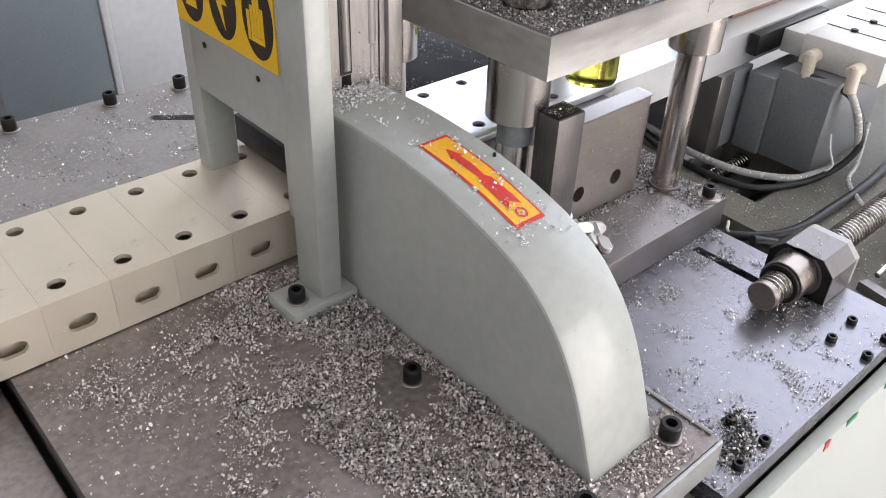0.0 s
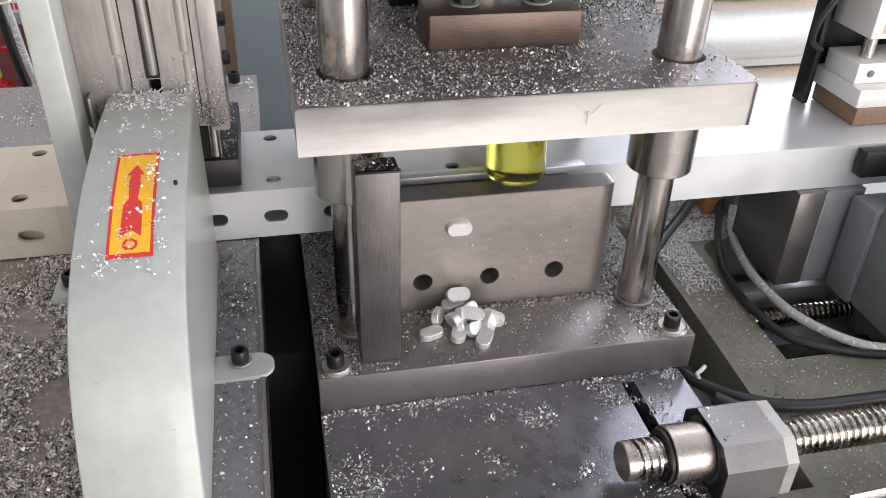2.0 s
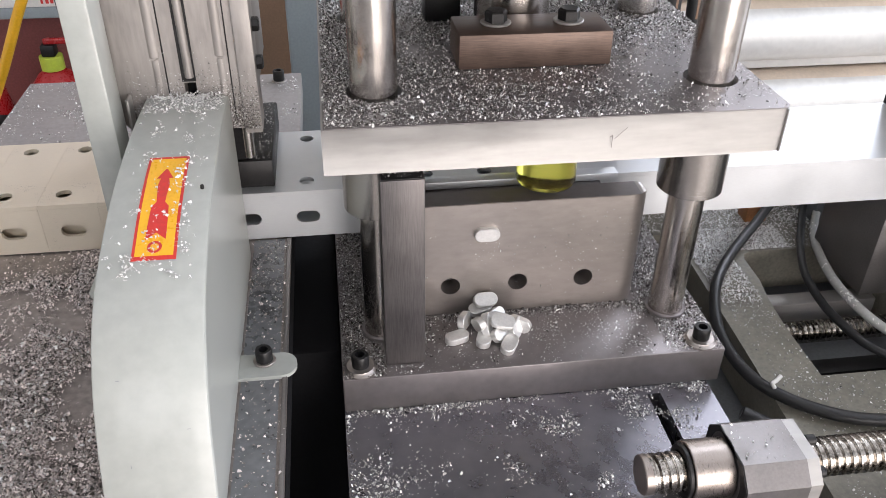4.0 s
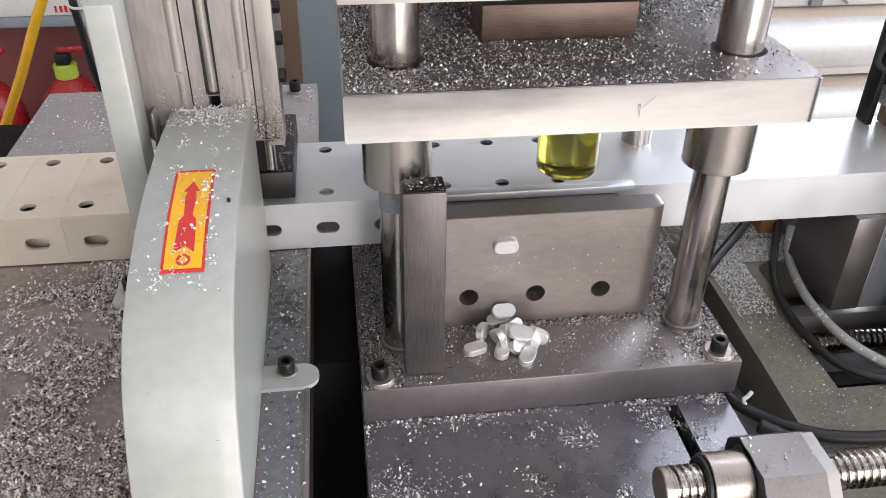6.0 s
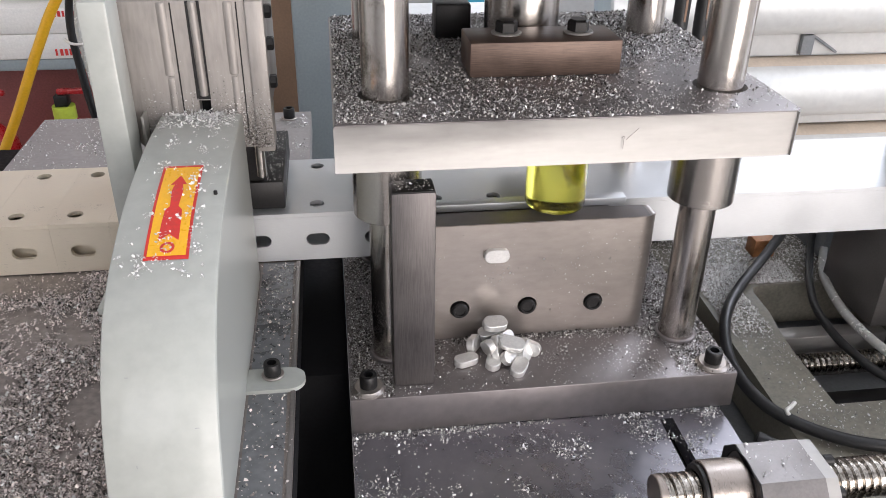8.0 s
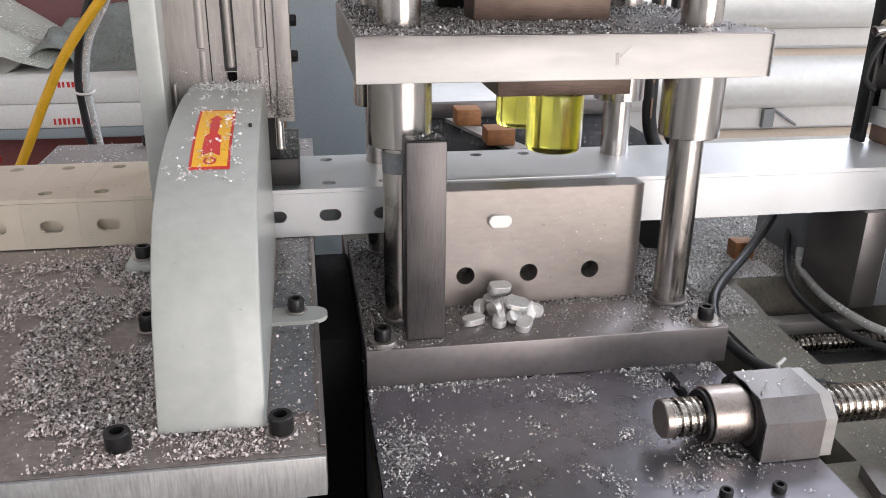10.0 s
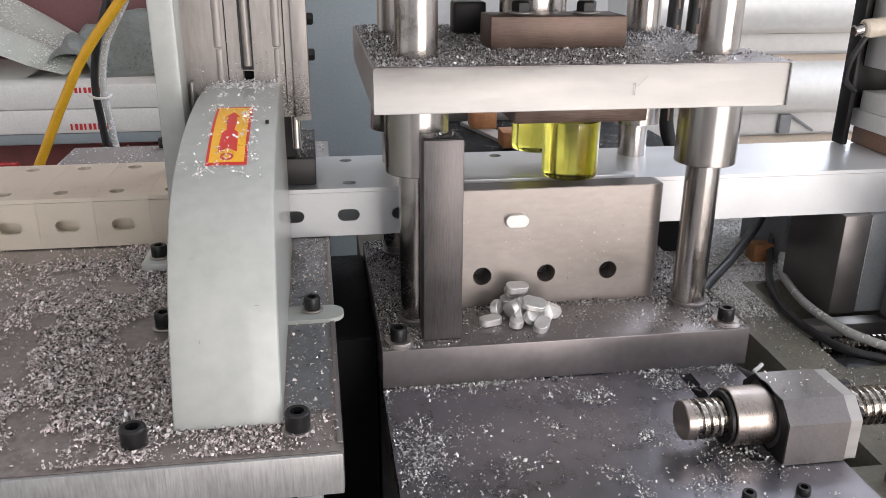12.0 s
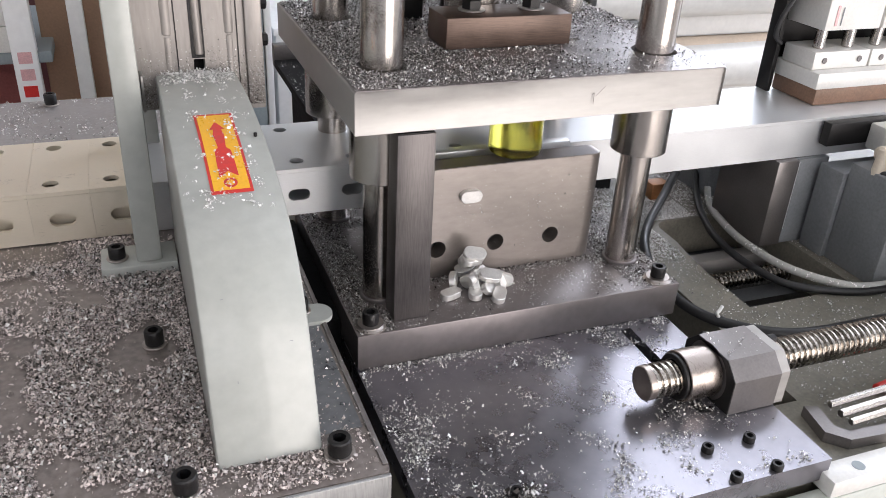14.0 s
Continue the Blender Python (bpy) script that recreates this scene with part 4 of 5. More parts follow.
for x in (0.946, 1.03, 1.115):
    s = part("step_block", box(x, x + 0.081, 0.525, 0.575, 0.9438, 0.9640, 0.0012), M_WHITE, clamp)
    for dx in (0.015, 0.066):
        part("screw", rod((x + dx, 0.5248, 0.954), (x + dx, 0.5235, 0.954), 0.0036), M_BLOCK, s)
    c_ = part("cylinder", box(x + 0.0005, x + 0.0805, 0.522, 0.582, 0.9885, 1.19, 0.0015), M_WHITE, clamp, "white air cylinder body")
    part("screw", turned((x + 0.040, 0.5218, 1.030), (x + 0.040, 0, 1.030), [(0, 0.0062), (0.0008, 0.0062), (0.0008, 0.003), (0.0004, 0.0002)], 20, None, False), M_BLACK, c_)
    part("print_bar", box(x + 0.012, x + 0.0155, 0.5212, 0.5216, 0.994, 1.016), M_PINK, c_, "faded red printed line")
    part("print_bar", box(x + 0.020, x + 0.0215, 0.5212, 0.5216, 0.994, 1.014), M_BOXPAINT, c_)
    for dx in (0.018, 0.060):
        part("guide_rod", rod((x + dx, 0.542, 0.9642), (x + dx, 0.542, 0.9884), 0.0066), M_CHROME, clamp)
part("back_plate", box(0.930, 0.936, 0.570, 0.590, TZ1 + 0.0006, 1.20, 0.001), M_BLACK, clamp, "black upright plate")
part("dark_web", box(0.9375, 1.24, 0.5845, 0.590, 0.930, 1.19, 0.001), M_BLACK, clamp)
fit_ = part("fitting", rod((0.946, 0.548, 1.033), (0.915, 0.548, 1.030), 0.0095, 0.002), M_CREAMPLASTIC, clamp, "cream air fitting")
part("fitting_end", rod((0.9145, 0.548, 1.030), (0.905, 0.548, 1.028), 0.0055), M_CHROME, fit_)
CARRIAGE += [valve, clamp]
CARRIAGE.append(cable("air_hose", [(0.919, 0.545, 1.024), (0.909, 0.549, 1.000), (0.912, 0.556, 0.978), (0.931, 0.566, 0.965)], 0.0028, M_RUBBER, "short black air hose at the clamp fitting", "hose"))

# ---- hoses and cables over the bed ----
Hh = LOW + 0.0075
CARRIAGE.append(cable("black_hose", [(0.965, 0.665, 0.84), (0.925, 0.632, 0.80), (0.875, 0.592, 0.772), (0.825, 0.545, Hh), (0.790, 0.50, Hh), (0.768, 0.455, Hh), (0.757, 0.415, Hh), (0.757, 0.375, Hh), (0.768, 0.345, Hh), (0.795, 0.318, Hh), (0.835, 0.300, Hh), (0.90, 0.296, Hh), (1.05, 0.30, Hh), (1.3, 0.34, Hh)], 0.0054, M_RUBBER,
      "thick black hose looping over the bed", "hose"))
CARRIAGE.append(cable("clear_hose", [(0.965, 0.66, 0.85), (0.925, 0.630, 0.785), (0.889, 0.58, Hh), (0.867, 0.521, Hh), (0.859, 0.467, Hh), (0.866, 0.41, Hh), (0.895, 0.366, Hh), (0.930, 0.350, Hh), (0.968, 0.325, 0.785), (0.962, 0.330, 0.83), (0.943, 0.343, 0.870)], 0.0046, M_CLEAR,
      "cloudy clear air hose rising to the valve", "hose"))
CARRIAGE.append(cable("black_cable", [(0.955, 0.68, 0.85), (0.905, 0.632, 0.785), (0.880, 0.590, 0.762), (0.849, 0.53, 0.761), (0.834, 0.484, 0.761), (0.831, 0.427, 0.761), (0.850, 0.375, 0.761), (0.93, 0.343, 0.761), (0.968, 0.322, 0.80), (0.962, 0.345, 0.855), (0.943, 0.397, 0.872)], 0.0042, M_RUBBER,
      "thin black cable beside the clear hose", "cable"))
CARRIAGE.append(cable("grey_cable", [(1.04, 0.345, 0.80), (0.99, 0.325, 0.768), (0.95, 0.315, 0.764), (0.92, 0.29, 0.763), (0.90, 0.262, 0.762), (0.93, 0.24, 0.762)], 0.0032, M_CLEAR, "thin grey cable end on the casting", "cable"))
CARRIAGE.append(cable("cable_tie", [(0.772, 0.340, LOW + 0.010), (0.769, 0.342, LOW + 0.0155), (0.773, 0.344, LOW + 0.017), (0.778, 0.347, LOW + 0.019)], 0.0018, M_WHITE, "white cable tie on the black hose", "cable tie"))
CARRIAGE.append(cable("cable_tie", [(0.938, 0.340, Hh + 0.006), (0.944, 0.336, Hh + 0.014), (0.946, 0.345, Hh + 0.030), (0.944, 0.350, Hh + 0.05)], 0.0014, M_WHITE, "white cable tie on the clear hose", "cable tie"))
solo("wood_block", box(0.872, 0.897, 0.612, 0.632, LOW + 0.0004, LOW + 0.022, 0.0012), M_COPPER, (0.885, 0.62, LOW), "small orange-brown block on the casting", "block")
solo("coupling", rod((0.727, 0.312, 0.772), (0.752, 0.296, 0.766), 0.006, 0.001), M_RUBBER, (0.74, 0.30, 0.766), "short black hose stub in the trench", "hose stub")

tool = thing("hex_key_set", (0.79, 0.185, LOW), "folded hex keys in a dark holder lying on the casting", "hex keys")
cabl = [(0.757, 0.208), (0.750, 0.176), (0.764, 0.162), (0.90, 0.152), (0.90, 0.162), (0.770, 0.172), (0.763, 0.180), (0.768, 0.204)]
part("holder", slab(cabl, [], 0.010, flat_xy(LOW + 0.0004)), M_BLOCK, tool, "grey steel holder")
for k, (y0, r) in enumerate(((0.205, 0.0032), (0.193, 0.0036), (0.182, 0.003))):
    part("key", rod((0.775, y0 - 0.006, LOW + 0.014), (0.93, y0, LOW + 0.016), r, 0.0005, 6), M_CHROME, tool, "bright hexagon key")
part("red_tip", rod((0.842, 0.212, LOW + 0.005), (0.875, 0.216, LOW + 0.006), 0.0045, 0.001), M_RED, tool, "red plastic tip")
strip = thing("label_strip", (0.75, 0.14, LOW), "white strip with faded green print along the bed front", "strip")
part("rail", box(0.716, 0.80, 0.1285, 0.1490, 0.7485, 0.7640, 0.001), M_WHITE, strip)
part("print_dot", turned((0.748, 0.1385, 0.7641), (0.748, 0.1385, 1), [(0, 0.005), (0.0003, 0.005), (0.0003, 0.0001)], 20, None, False), M_CABINET, strip)
for x in (0.42, 0.585, 0.655):
    part("green_mark", box(x, x + 0.018, 0.1272, 0.1278, 0.742, 0.7475), mat("green_ink", (0.02, 0.30, 0.10), 0.5), strip)
part("red_mark", box(0.548, 0.556, 0.1272, 0.1278, 0.738, 0.7475), M_RED, strip)

# ---- behind the tube ----
tray = thing("chip_tray", (0.65, 0.78, 0.80), "black steel tray behind the tube littered with chips", "tray")
part("floor_sheet", box(0.47, 0.86, 0.64, 1.02, 0.835, 0.846, 0.001), M_VOID, tray)
part("stand", box(0.49, 0.84, 0.66, 1.0, 0.0, 0.8345), M_VOID, tray)
part("rear_lip", box(0.47, 0.86, 1.0205, 1.035, 0.835, 0.868, 0.001), M_BLOCK, tray, "grey rear lip")
part("cross_strip", slab([(0.585, 0.99), (0.605, 0.995), (0.668, 0.80), (0.640, 0.795)], [], 0.005, flat_xy(0.8464)), M_GROUND, tray, "bright steel strip")
solo("copper_block", box(0.593, 0.629, 0.935, 0.972, 0.8518, 0.875, 0.001), M_COPPER, (0.61, 0.95, 0.8516), "orange-brown block on a bright strip", "block", "brown blocks")
solo("copper_block", box(0.612, 0.650, 0.815, 0.850, 0.8518, 0.873, 0.001), M_COPPER, (0.63, 0.83, 0.8516), "orange-brown block dusted with chips", "block", "brown blocks")
drum = thing("blue_drum", (0.90, 2.5, 0), "blue plastic drum standing on the floor", "drum")
part("barrel", turned((0.90, 2.5, 0), (0.90, 2.5, 2), [(0, 0.12), (0.01, 0.13), (0.2, 0.135), (0.21, 0.14), (0.22, 0.135), (0.60, 0.13), (0.62, 0.115)], 40), M_BLUE, drum)
part("lid", turned((0.90, 2.5, 0.6205), (0.90, 2.5, 2), [(0, 0.12), (0.02, 0.12), (0.035, 0.09), (0.04, 0.01)], 40), M_BLUE, drum)
for k, (x, y) in enumerate(((0.805, 0.75), (0.835, 0.76))):
    hp = cable("hydraulic_hose", [(x + 0.06, y - 0.03, 0.80), (x + 0.01, y, 0.87), (x, y, 0.95), (x, y, 1.05), (x + 0.01, y, 1.25)], 0.009, M_RUBBER, "thick black hydraulic hose with worn orange print", "hose")
    for z in (0.90, 0.945, 0.99, 1.035):
        part("print_bar", box(x - 0.0012, x + 0.0012, y - 0.0096, y - 0.0088, z, z + 0.026), M_BAKE, hp)

# ---- far background ----
cab = thing("grey_cabinet", (0.44, 1.75, 0), "tall blue-grey painted cabinet behind the machine", "cabinet")
part("body", box(0.335, 0.545, 1.57, 1.95, 0.0, 1.9, 0.008), M_CABINET, cab)
part("edge_trim", box(0.5455, 0.56, 1.568, 1.60, 0.0, 1.9, 0.003), M_WALL, cab, "pale edge trim")
low = thing("low_cabinet", (0.70, 1.77, 0), "low white painted cabinet behind the machine", "cabinet")
part("body", box(0.575, 0.86, 1.62, 1.95, 0.0, 0.728, 0.006), M_WALL, low)
part("worktop", box(0.570, 0.865, 1.61, 1.955, 0.7285, 0.745, 0.004), M_WALL, low)
solo("cardboard_sheet", box(0.095, 0.33, 1.84, 1.87, 0.0, 1.25, 0.004), M_KRAFT, (0.25, 1.85, 0), "brown cardboard sheet standing on edge", "cardboard")
for x, z in ((1.14, 0.280), (1.15, 0.485), (1.12, 0.720), (1.18, 0.945)):
    rl = thing("metal_roll", (x, 1.98, z - 0.08), "large silver-wrapped roll with a beige upper side in a stack", "roll", "rolls")
    part("wrap", turned((x, 1.98, z), (9, 1.98, z), [(0, 0.072), (0.006, 0.080), (0.8, 0.079), (1.6, 0.080), (2.394, 0.080), (2.4, 0.072)], 48), M_ROLL, rl)
    # offset cylinder colours the roll's upper side beige
    part("beige_crescent", turned((x + 0.03, 1.992, z + 0.011), (9, 1.992, z + 0.011), [(0, 0.070), (0.004, 0.0755), (2.3, 0.0755), (2.304, 0.07)], 48), M_BEIGE, rl, "beige crescent along the roll's top")
for z0, z1 in ((0.3725, 0.4040), (0.5775, 0.6390), (0.8125, 0.8640)):
    bd = thing("roll_board", (2.3, 2.0, z0), "grey-white board between two rolls", "board", "roll boards")
    part("plank", box(1.16, 3.5, 1.99, 2.10, z0, z1, 0.004), M_PLASTER, bd)
    if not 0.5 < z0 < 0.7:
        continue
    part("bracket", box(1.70, 1.735, 1.972, 1.989, z0 + 0.003, z1 - 0.003, 0.002), M_BOXPAINT, bd, "dark bracket")
    part("hook", rod((1.7355, 1.978, z1 - 0.008), (1.81, 1.978, z0 + 0.008), 0.004), M_BOXPAINT, bd)
for x in (1.10, 1.62, 2.14, 2.66):
    solo("carton", box(x, x + 0.50, 1.86, 2.25, 0.0, 0.1995, 0.006), M_KRAFT, (x + 0.25, 2.0, 0), "brown carton under the rolls", "carton", "cartons")

rack = thing("carton_rack", (-0.5, 2.0, 0), "pale rack of flat printed cartons over a dark red board", "rack")
part("backing", box(-1.6, 0.12, 2.18, 2.22, 0.0, 1.7, 0.004), mat("dusty_red_board", (0.23, 0.10, 0.10), 0.6, 0.0, 0.15, 4, 100), rack, "dusty dark red board")
part("shelf_board", box(-1.6, 0.12, 1.72, 2.17, 0.665, 0.690, 0.003), M_CABINET, rack)
part("upright", box(0.045, 0.093, 1.70, 1.74, 0.0, 1.7, 0.003), M_WALL, rack, "white upright")
part("upright", box(0.160, 0.192, 1.76, 1.80, 0.0, 1.7, 0.003), M_WALL, rack, "white upright")
for k in range(7):
    part("print_bar", box(0.056, 0.083, 1.6990, 1.6996, 0.455 + 0.036 * k, 0.479 + 0.036 * k), M_RED if k in (1, 4) else M_PINK, rack)
part("maroon_panel", box(-1.6, 0.07, 1.95, 1.97, 0.0, 0.66, 0.003), M_MAROON, rack, "dark red lower panel")
for k, (x, z) in enumerate(((-1.5, 0.6905), (-0.72, 0.6905), (-1.5, 0.7455), (-0.72, 0.7455))):
    fc = solo("flat_carton", box(x, x + 0.775, 1.715, 2.15, z, z + 0.0545, 0.004), M_CARTON, (x + 0.38, 1.9, z), "flat white carton with red printing", "carton", "flat cartons")
    for j in range(3):
        for i in range(9):
            w = 0.0062 if i % 3 else 0.0045
            px = x + 0.04 + j * 0.25 + i * 0.0098
            part("print_bar", box(px, px + w, 1.7142, 1.7148, z + (0.008 if k < 2 else 0.036), z + (0.022 if k < 2 else 0.048)), M_RED, fc)
for k, x in enumerate((-0.52, -0.345, -0.170)):
    ex = thing("fire_extinguisher", (x, 1.66, 0), "glossy red fire extinguisher with a lime collar", "extinguisher", "extinguishers")
    part("cylinder", turned((x, 1.66, 0), (x, 1.66, 2), [(0, 0.055), (0.01, 0.07), (0.48, 0.07), (0.53, 0.062), (0.565, 0.034), (0.575, 0.02)], 36), M_EXTINGUISHER, ex)
    part("collar", ring((x, 1.66, 0.5755), (x, 1.66, 0.605), 0.024, 0.008), M_LIME, ex, "lime plastic collar")
    part("valve", box(x - 0.014, x + 0.014, 1.645, 1.675, 0.6055, 0.63, 0.003), M_BLACK, ex)
    part("lever", box(x - 0.008, x + 0.06, 1.652, 1.668, 0.6305, 0.642, 0.003), M_EXTINGUISHER, ex, "red lever")
    part("paper_label", turned((x, 1.66, 0.20), (x, 1.66, 2), [(0, 0.0706), (0.16, 0.0706)], 36, None, False), M_CARTON, ex, "pale paper label")


def film_sheet(x0, x1, y0, y1, z, height, seed, n=34):
    b = bmesh.new()
    grid = []
    for i in range(n + 1):
        row = []
        for j in range(n + 1):
            u, v = i / n, j / n
            a = noise.noise((u * 2.4 + seed, v * 2.0, seed)) + 0.25 * noise.noise((u * 6 + seed, v * 5, seed))
            r = abs(noise.noise((u * 3 + seed, v * 2.4 + 1.2 * u, 2 * seed)))
            row.append(b.verts.new((x0 + (x1 - x0) * (u + 0.08 * a), y0 + (y1 - y0) * (v + 0.1 * r), z + height * max(0.0, (0.3 + 0.6 * v + 0.7 * a - 0.5 * r)) * min(1, 4 * u, 4 * (1 - u) + 0.2))))
        grid.append(row)
    for i in range(n):
        for j in range(n):
            b.faces.new((grid[i][j], grid[i + 1][j], grid[i + 1][j + 1], grid[i][j + 1]))
    return b


solo("plastic_film", film_sheet(-1.45, -0.22, 1.76, 2.12, 0.8005, 0.20, 1.7), M_FILM, (-0.8, 1.9, 0.80), "crumpled pale green plastic film on the cartons", "film")
solo("plastic_film", film_sheet(-0.30, 0.06, 1.80, 2.10, 0.8005, 0.12, 4.1), mat("grey_film", (0.22, 0.24, 0.22), 0.35, 0.0, 0.2, 10, 120), (-0.1, 1.9, 0.80), "dark crumpled plastic bag on the cartons", "film")

# ---- cables beside the saw ----
cable("yellow_hose", [(0.34, 1.17, 6.0), (0.32, 1.17, 1.6), (0.20, 1.17, 1.16), (0.10, 1.17, 1.045), (0.016, 1.17, 0.941), (-0.031, 1.17, 0.861), (-0.081, 1.17, 0.763), (-0.139, 1.17, 0.655), (-0.22, 1.17, 0.48), (-0.25, 1.17, 0.0)], 0.0078, M_YELLOW, "yellow air hose hanging behind the table", "hose")
cable("black_cable", [(0.23, 1.2, 6.0), (0.21, 1.2, 1.6), (0.09, 1.2, 1.13), (0.052, 1.2, 1.02), (0.026, 1.2, 0.95), (0.014, 1.2, 0.887), (0.016, 1.2, 0.825), (0.024, 1.2, 0.74), (0.05, 1.2, 0.6), (0.06, 1.2, 0.0)], 0.0062, M_RUBBER, "black cable hanging behind the table", "cable")
cable("clear_hose", [(0.27, 1.19, 6.0), (0.25, 1.19, 1.6), (0.13, 1.19, 1.13), (0.082, 1.19, 1.02), (0.043, 1.19, 0.95), (0.029, 1.19, 0.887), (0.032, 1.19, 0.83), (0.042, 1.19, 0.74), (0.07, 1.19, 0.6), (0.08, 1.19, 0.0)], 0.0056, M_CLEAR, "clear hose beside the black cable", "hose")
cable("cable_tie", [(0.003, 1.195, 0.868), (0.016, 1.182, 0.864), (0.034, 1.180, 0.864), (0.040, 1.19, 0.868)], 0.0022, M_WHITE, "white cable tie round cable and hose", "cable tie")

# ---- chips everywhere ----
def pile_weight(x, y):
    v = noise.fractal((x * 26, y * 26, 1.3), 0.9, 2.0, 4)
    wide = 0.075 + 0.125 * max(0.0, min(1.0, (0.43 - y) / 0.17)) + 0.095 * max(0, min(1, (0.30 - y) / 0.1))
    d = (0.2855 - x) / wide
    core = max(0.0, min(1.0, 2.2 * (1.12 - d))) if d > 0 else 0.25
    if GX0 - 0.001 < x < GX1 + 0.001 and y > 0.182:
        return 0
    if 0.23 < x < 0.287 and 0.401 < y < 0.437:
        return 0.02
    w = core * (0.50 + 1.3 * v + 0.9 * noise.noise((x * 15, y * 15, 8.1))) + 0.012
    w += 0.9 * math.exp(-((x - 0.272) / 0.016) ** 2 - ((y - 0.372) / 0.022) ** 2)
    w += 0.55 * math.exp(-((x - 0.18) / 0.07) ** 2 - ((y - 0.42) / 0.035) ** 2) * max(0.0, 0.4 + 1.6 * v)
    if x > 0.345:
        w = 0.02 + 0.25 * max(0, 0.2 - y) / 0.06 * (0.5 + v)
    return max(0.012, min(1, w))


chips("metal_chips", scatter(72000, 0.06, 0.376, 0.147, 0.4745, T + 0.0003, pile_weight, 5), 0.0017, M_CHIPDULL, None, "drift of dull aluminium chips on the table", "chips")
fine = []
for k, (x, y, z) in enumerate(scatter(36000, 0.09, 0.286, 0.155, 0.445, T + 0.0008, lambda x, y: pile_weight(x, y) ** 1.7, 6)):
    fine.append((x, y, z + ((k * 0.6180339) % 1) ** 1.5 * 0.0055 * pile_weight(x, y)))
chips("metal_chips", [p for k, p in enumerate(fine) if k % 8 == 1 or k % 16 == 6], 0.0019, M_GRIME, None, "dark dust among the chips beside the guard", "chips")
chips("metal_chips", fine[4::8], 0.0018, M_CHIPDULL, None, "tan aluminium flakes heaped beside the guard", "chips")
chips("metal_chips", fine[::8], 0.0017, M_CHIPWHITE, None, "bright aluminium chips heaped beside the guard", "chips")
chips("metal_chips", [p for k, p in enumerate(fine) if k % 4 > 1], 0.0016, M_CHIPDULL, None, "dull chips heaped beside the guard", "chips")
chips("metal_chips", scatter(5200, 0.068, 0.38, 0.593, 0.85, T + 0.0003, patches(24, -0.25, 0.7, 2), 7), 0.0016, M_CHIP, None, "scattered chips on the rear plate", "chips")


def die_weight(x, y):
    near = max(math.exp(-((x - px) ** 2 + (y - py) ** 2) / 0.0011) for px, py in POSTS)
    v = noise.fractal((x * 30, y * 30, 7), 0.9, 2.0, 4)
    w = 0.04 + 0.32 * max(0, v) + 1.4 * near * (0.6 + v) + 0.9 * math.exp(-((y - 0.416) / 0.006) ** 2) * (x > 0.5) + 0.6 * (x < 0.447) + 0.5 * (x > 0.675)
    if 0.447 < x < 0.479 and 0.36 < y < 0.386 or (0.454 < x < 0.669 and 0.419 < y < 0.475):
        return 0
    return max(0.012, min(1, w))


chips("metal_chips", scatter(27000, 0.414, 0.721, 0.349, 0.598, 0.8092, die_weight, 8), 0.0012, M_CHIP, None, "fine bright chips on the die base", "chips")


dark_die = scatter(8500, 0.414, 0.721, 0.349, 0.598, 0.8094, lambda x, y: die_weight(x, y) ** 2, 18)
chips("metal_chips", dark_die, 0.0016, M_GRIME, None, "dark metal dust round the guide posts", "chips")


def bed_weight(x, y):
    v = noise.fractal((x * 24, y * 24, 5), 0.9, 2.0, 4)
    line = math.exp(-((y - 0.3455) / 0.0035) ** 2)
    w = 0.012 + 1.3 * max(0, v - 0.24) + 1.6 * line * (0.6 + v) + 0.55 * max(0, (0.50 - x) / 0.08) * max(0, 0.35 + v) + 0.25 * math.exp(-((x - 0.66) ** 2 + (y - 0.235) ** 2) / 0.0008)
    w += 0.5 * math.exp(-((x - 0.462) ** 2 + (y - 0.162) ** 2) / 0.0003) + 0.7 * math.exp(-((y - 0.338) / 0.008) ** 2) * max(0, v + 0.1)
    return max(0.008, min(1, w))


chips("metal_chips", scatter(8800, 0.414, 0.71, 0.144, 0.3475, B + 0.0003, bed_weight, 9), 0.0016, M_CHIP, None, "sparse bright chips on the oily bed", "chips")
chips("metal_chips", scatter(27000, 0.785, 1.02, 0.16, 0.79, LOW + 0.0003, lambda x, y: 0 if (0.827 < x < 0.972 and 0.36 < y < 0.558) else 0.10 + 0.25 * max(0, noise.noise((x * 30, y * 30, 2))) + 1.0 * max(0, min(1, (y - 0.43) / 0.11)), 10), 0.0016, M_CHIP, None, "chips spread over the painted casting", "chips")
chips("metal_chips", scatter(11000, 0.727, 0.955, 0.602, 0.79, LOW + 0.0006, lambda x, y: 0.5 + 0.5 * noise.noise((x * 40, y * 40, 3)), 16), 0.0018, M_CHIPWHITE, None, "bright chip carpet on the casting behind the die", "chips")
chips("metal_chips", scatter(9000, 0.785, 0.90, 0.47, 0.602, LOW + 0.0006, lambda x, y: 0 if (0.827 < x < 0.972 and y < 0.558) else 0.25 + 0.75 * max(0, min(1, (y - 0.47) / 0.1)), 17), 0.0017, M_CHIPWHITE, None, "bright chips beside the casting's opening", "chips")
chips("metal_chips", scatter(2600, 0.472, 0.858, 0.642, 1.018, 0.8463, patches(20, -0.2, 0.7, 5), 12), 0.0016, M_CHIP, None, "chips on the black tray", "chips")
on_top = []
rng = random.Random(21)
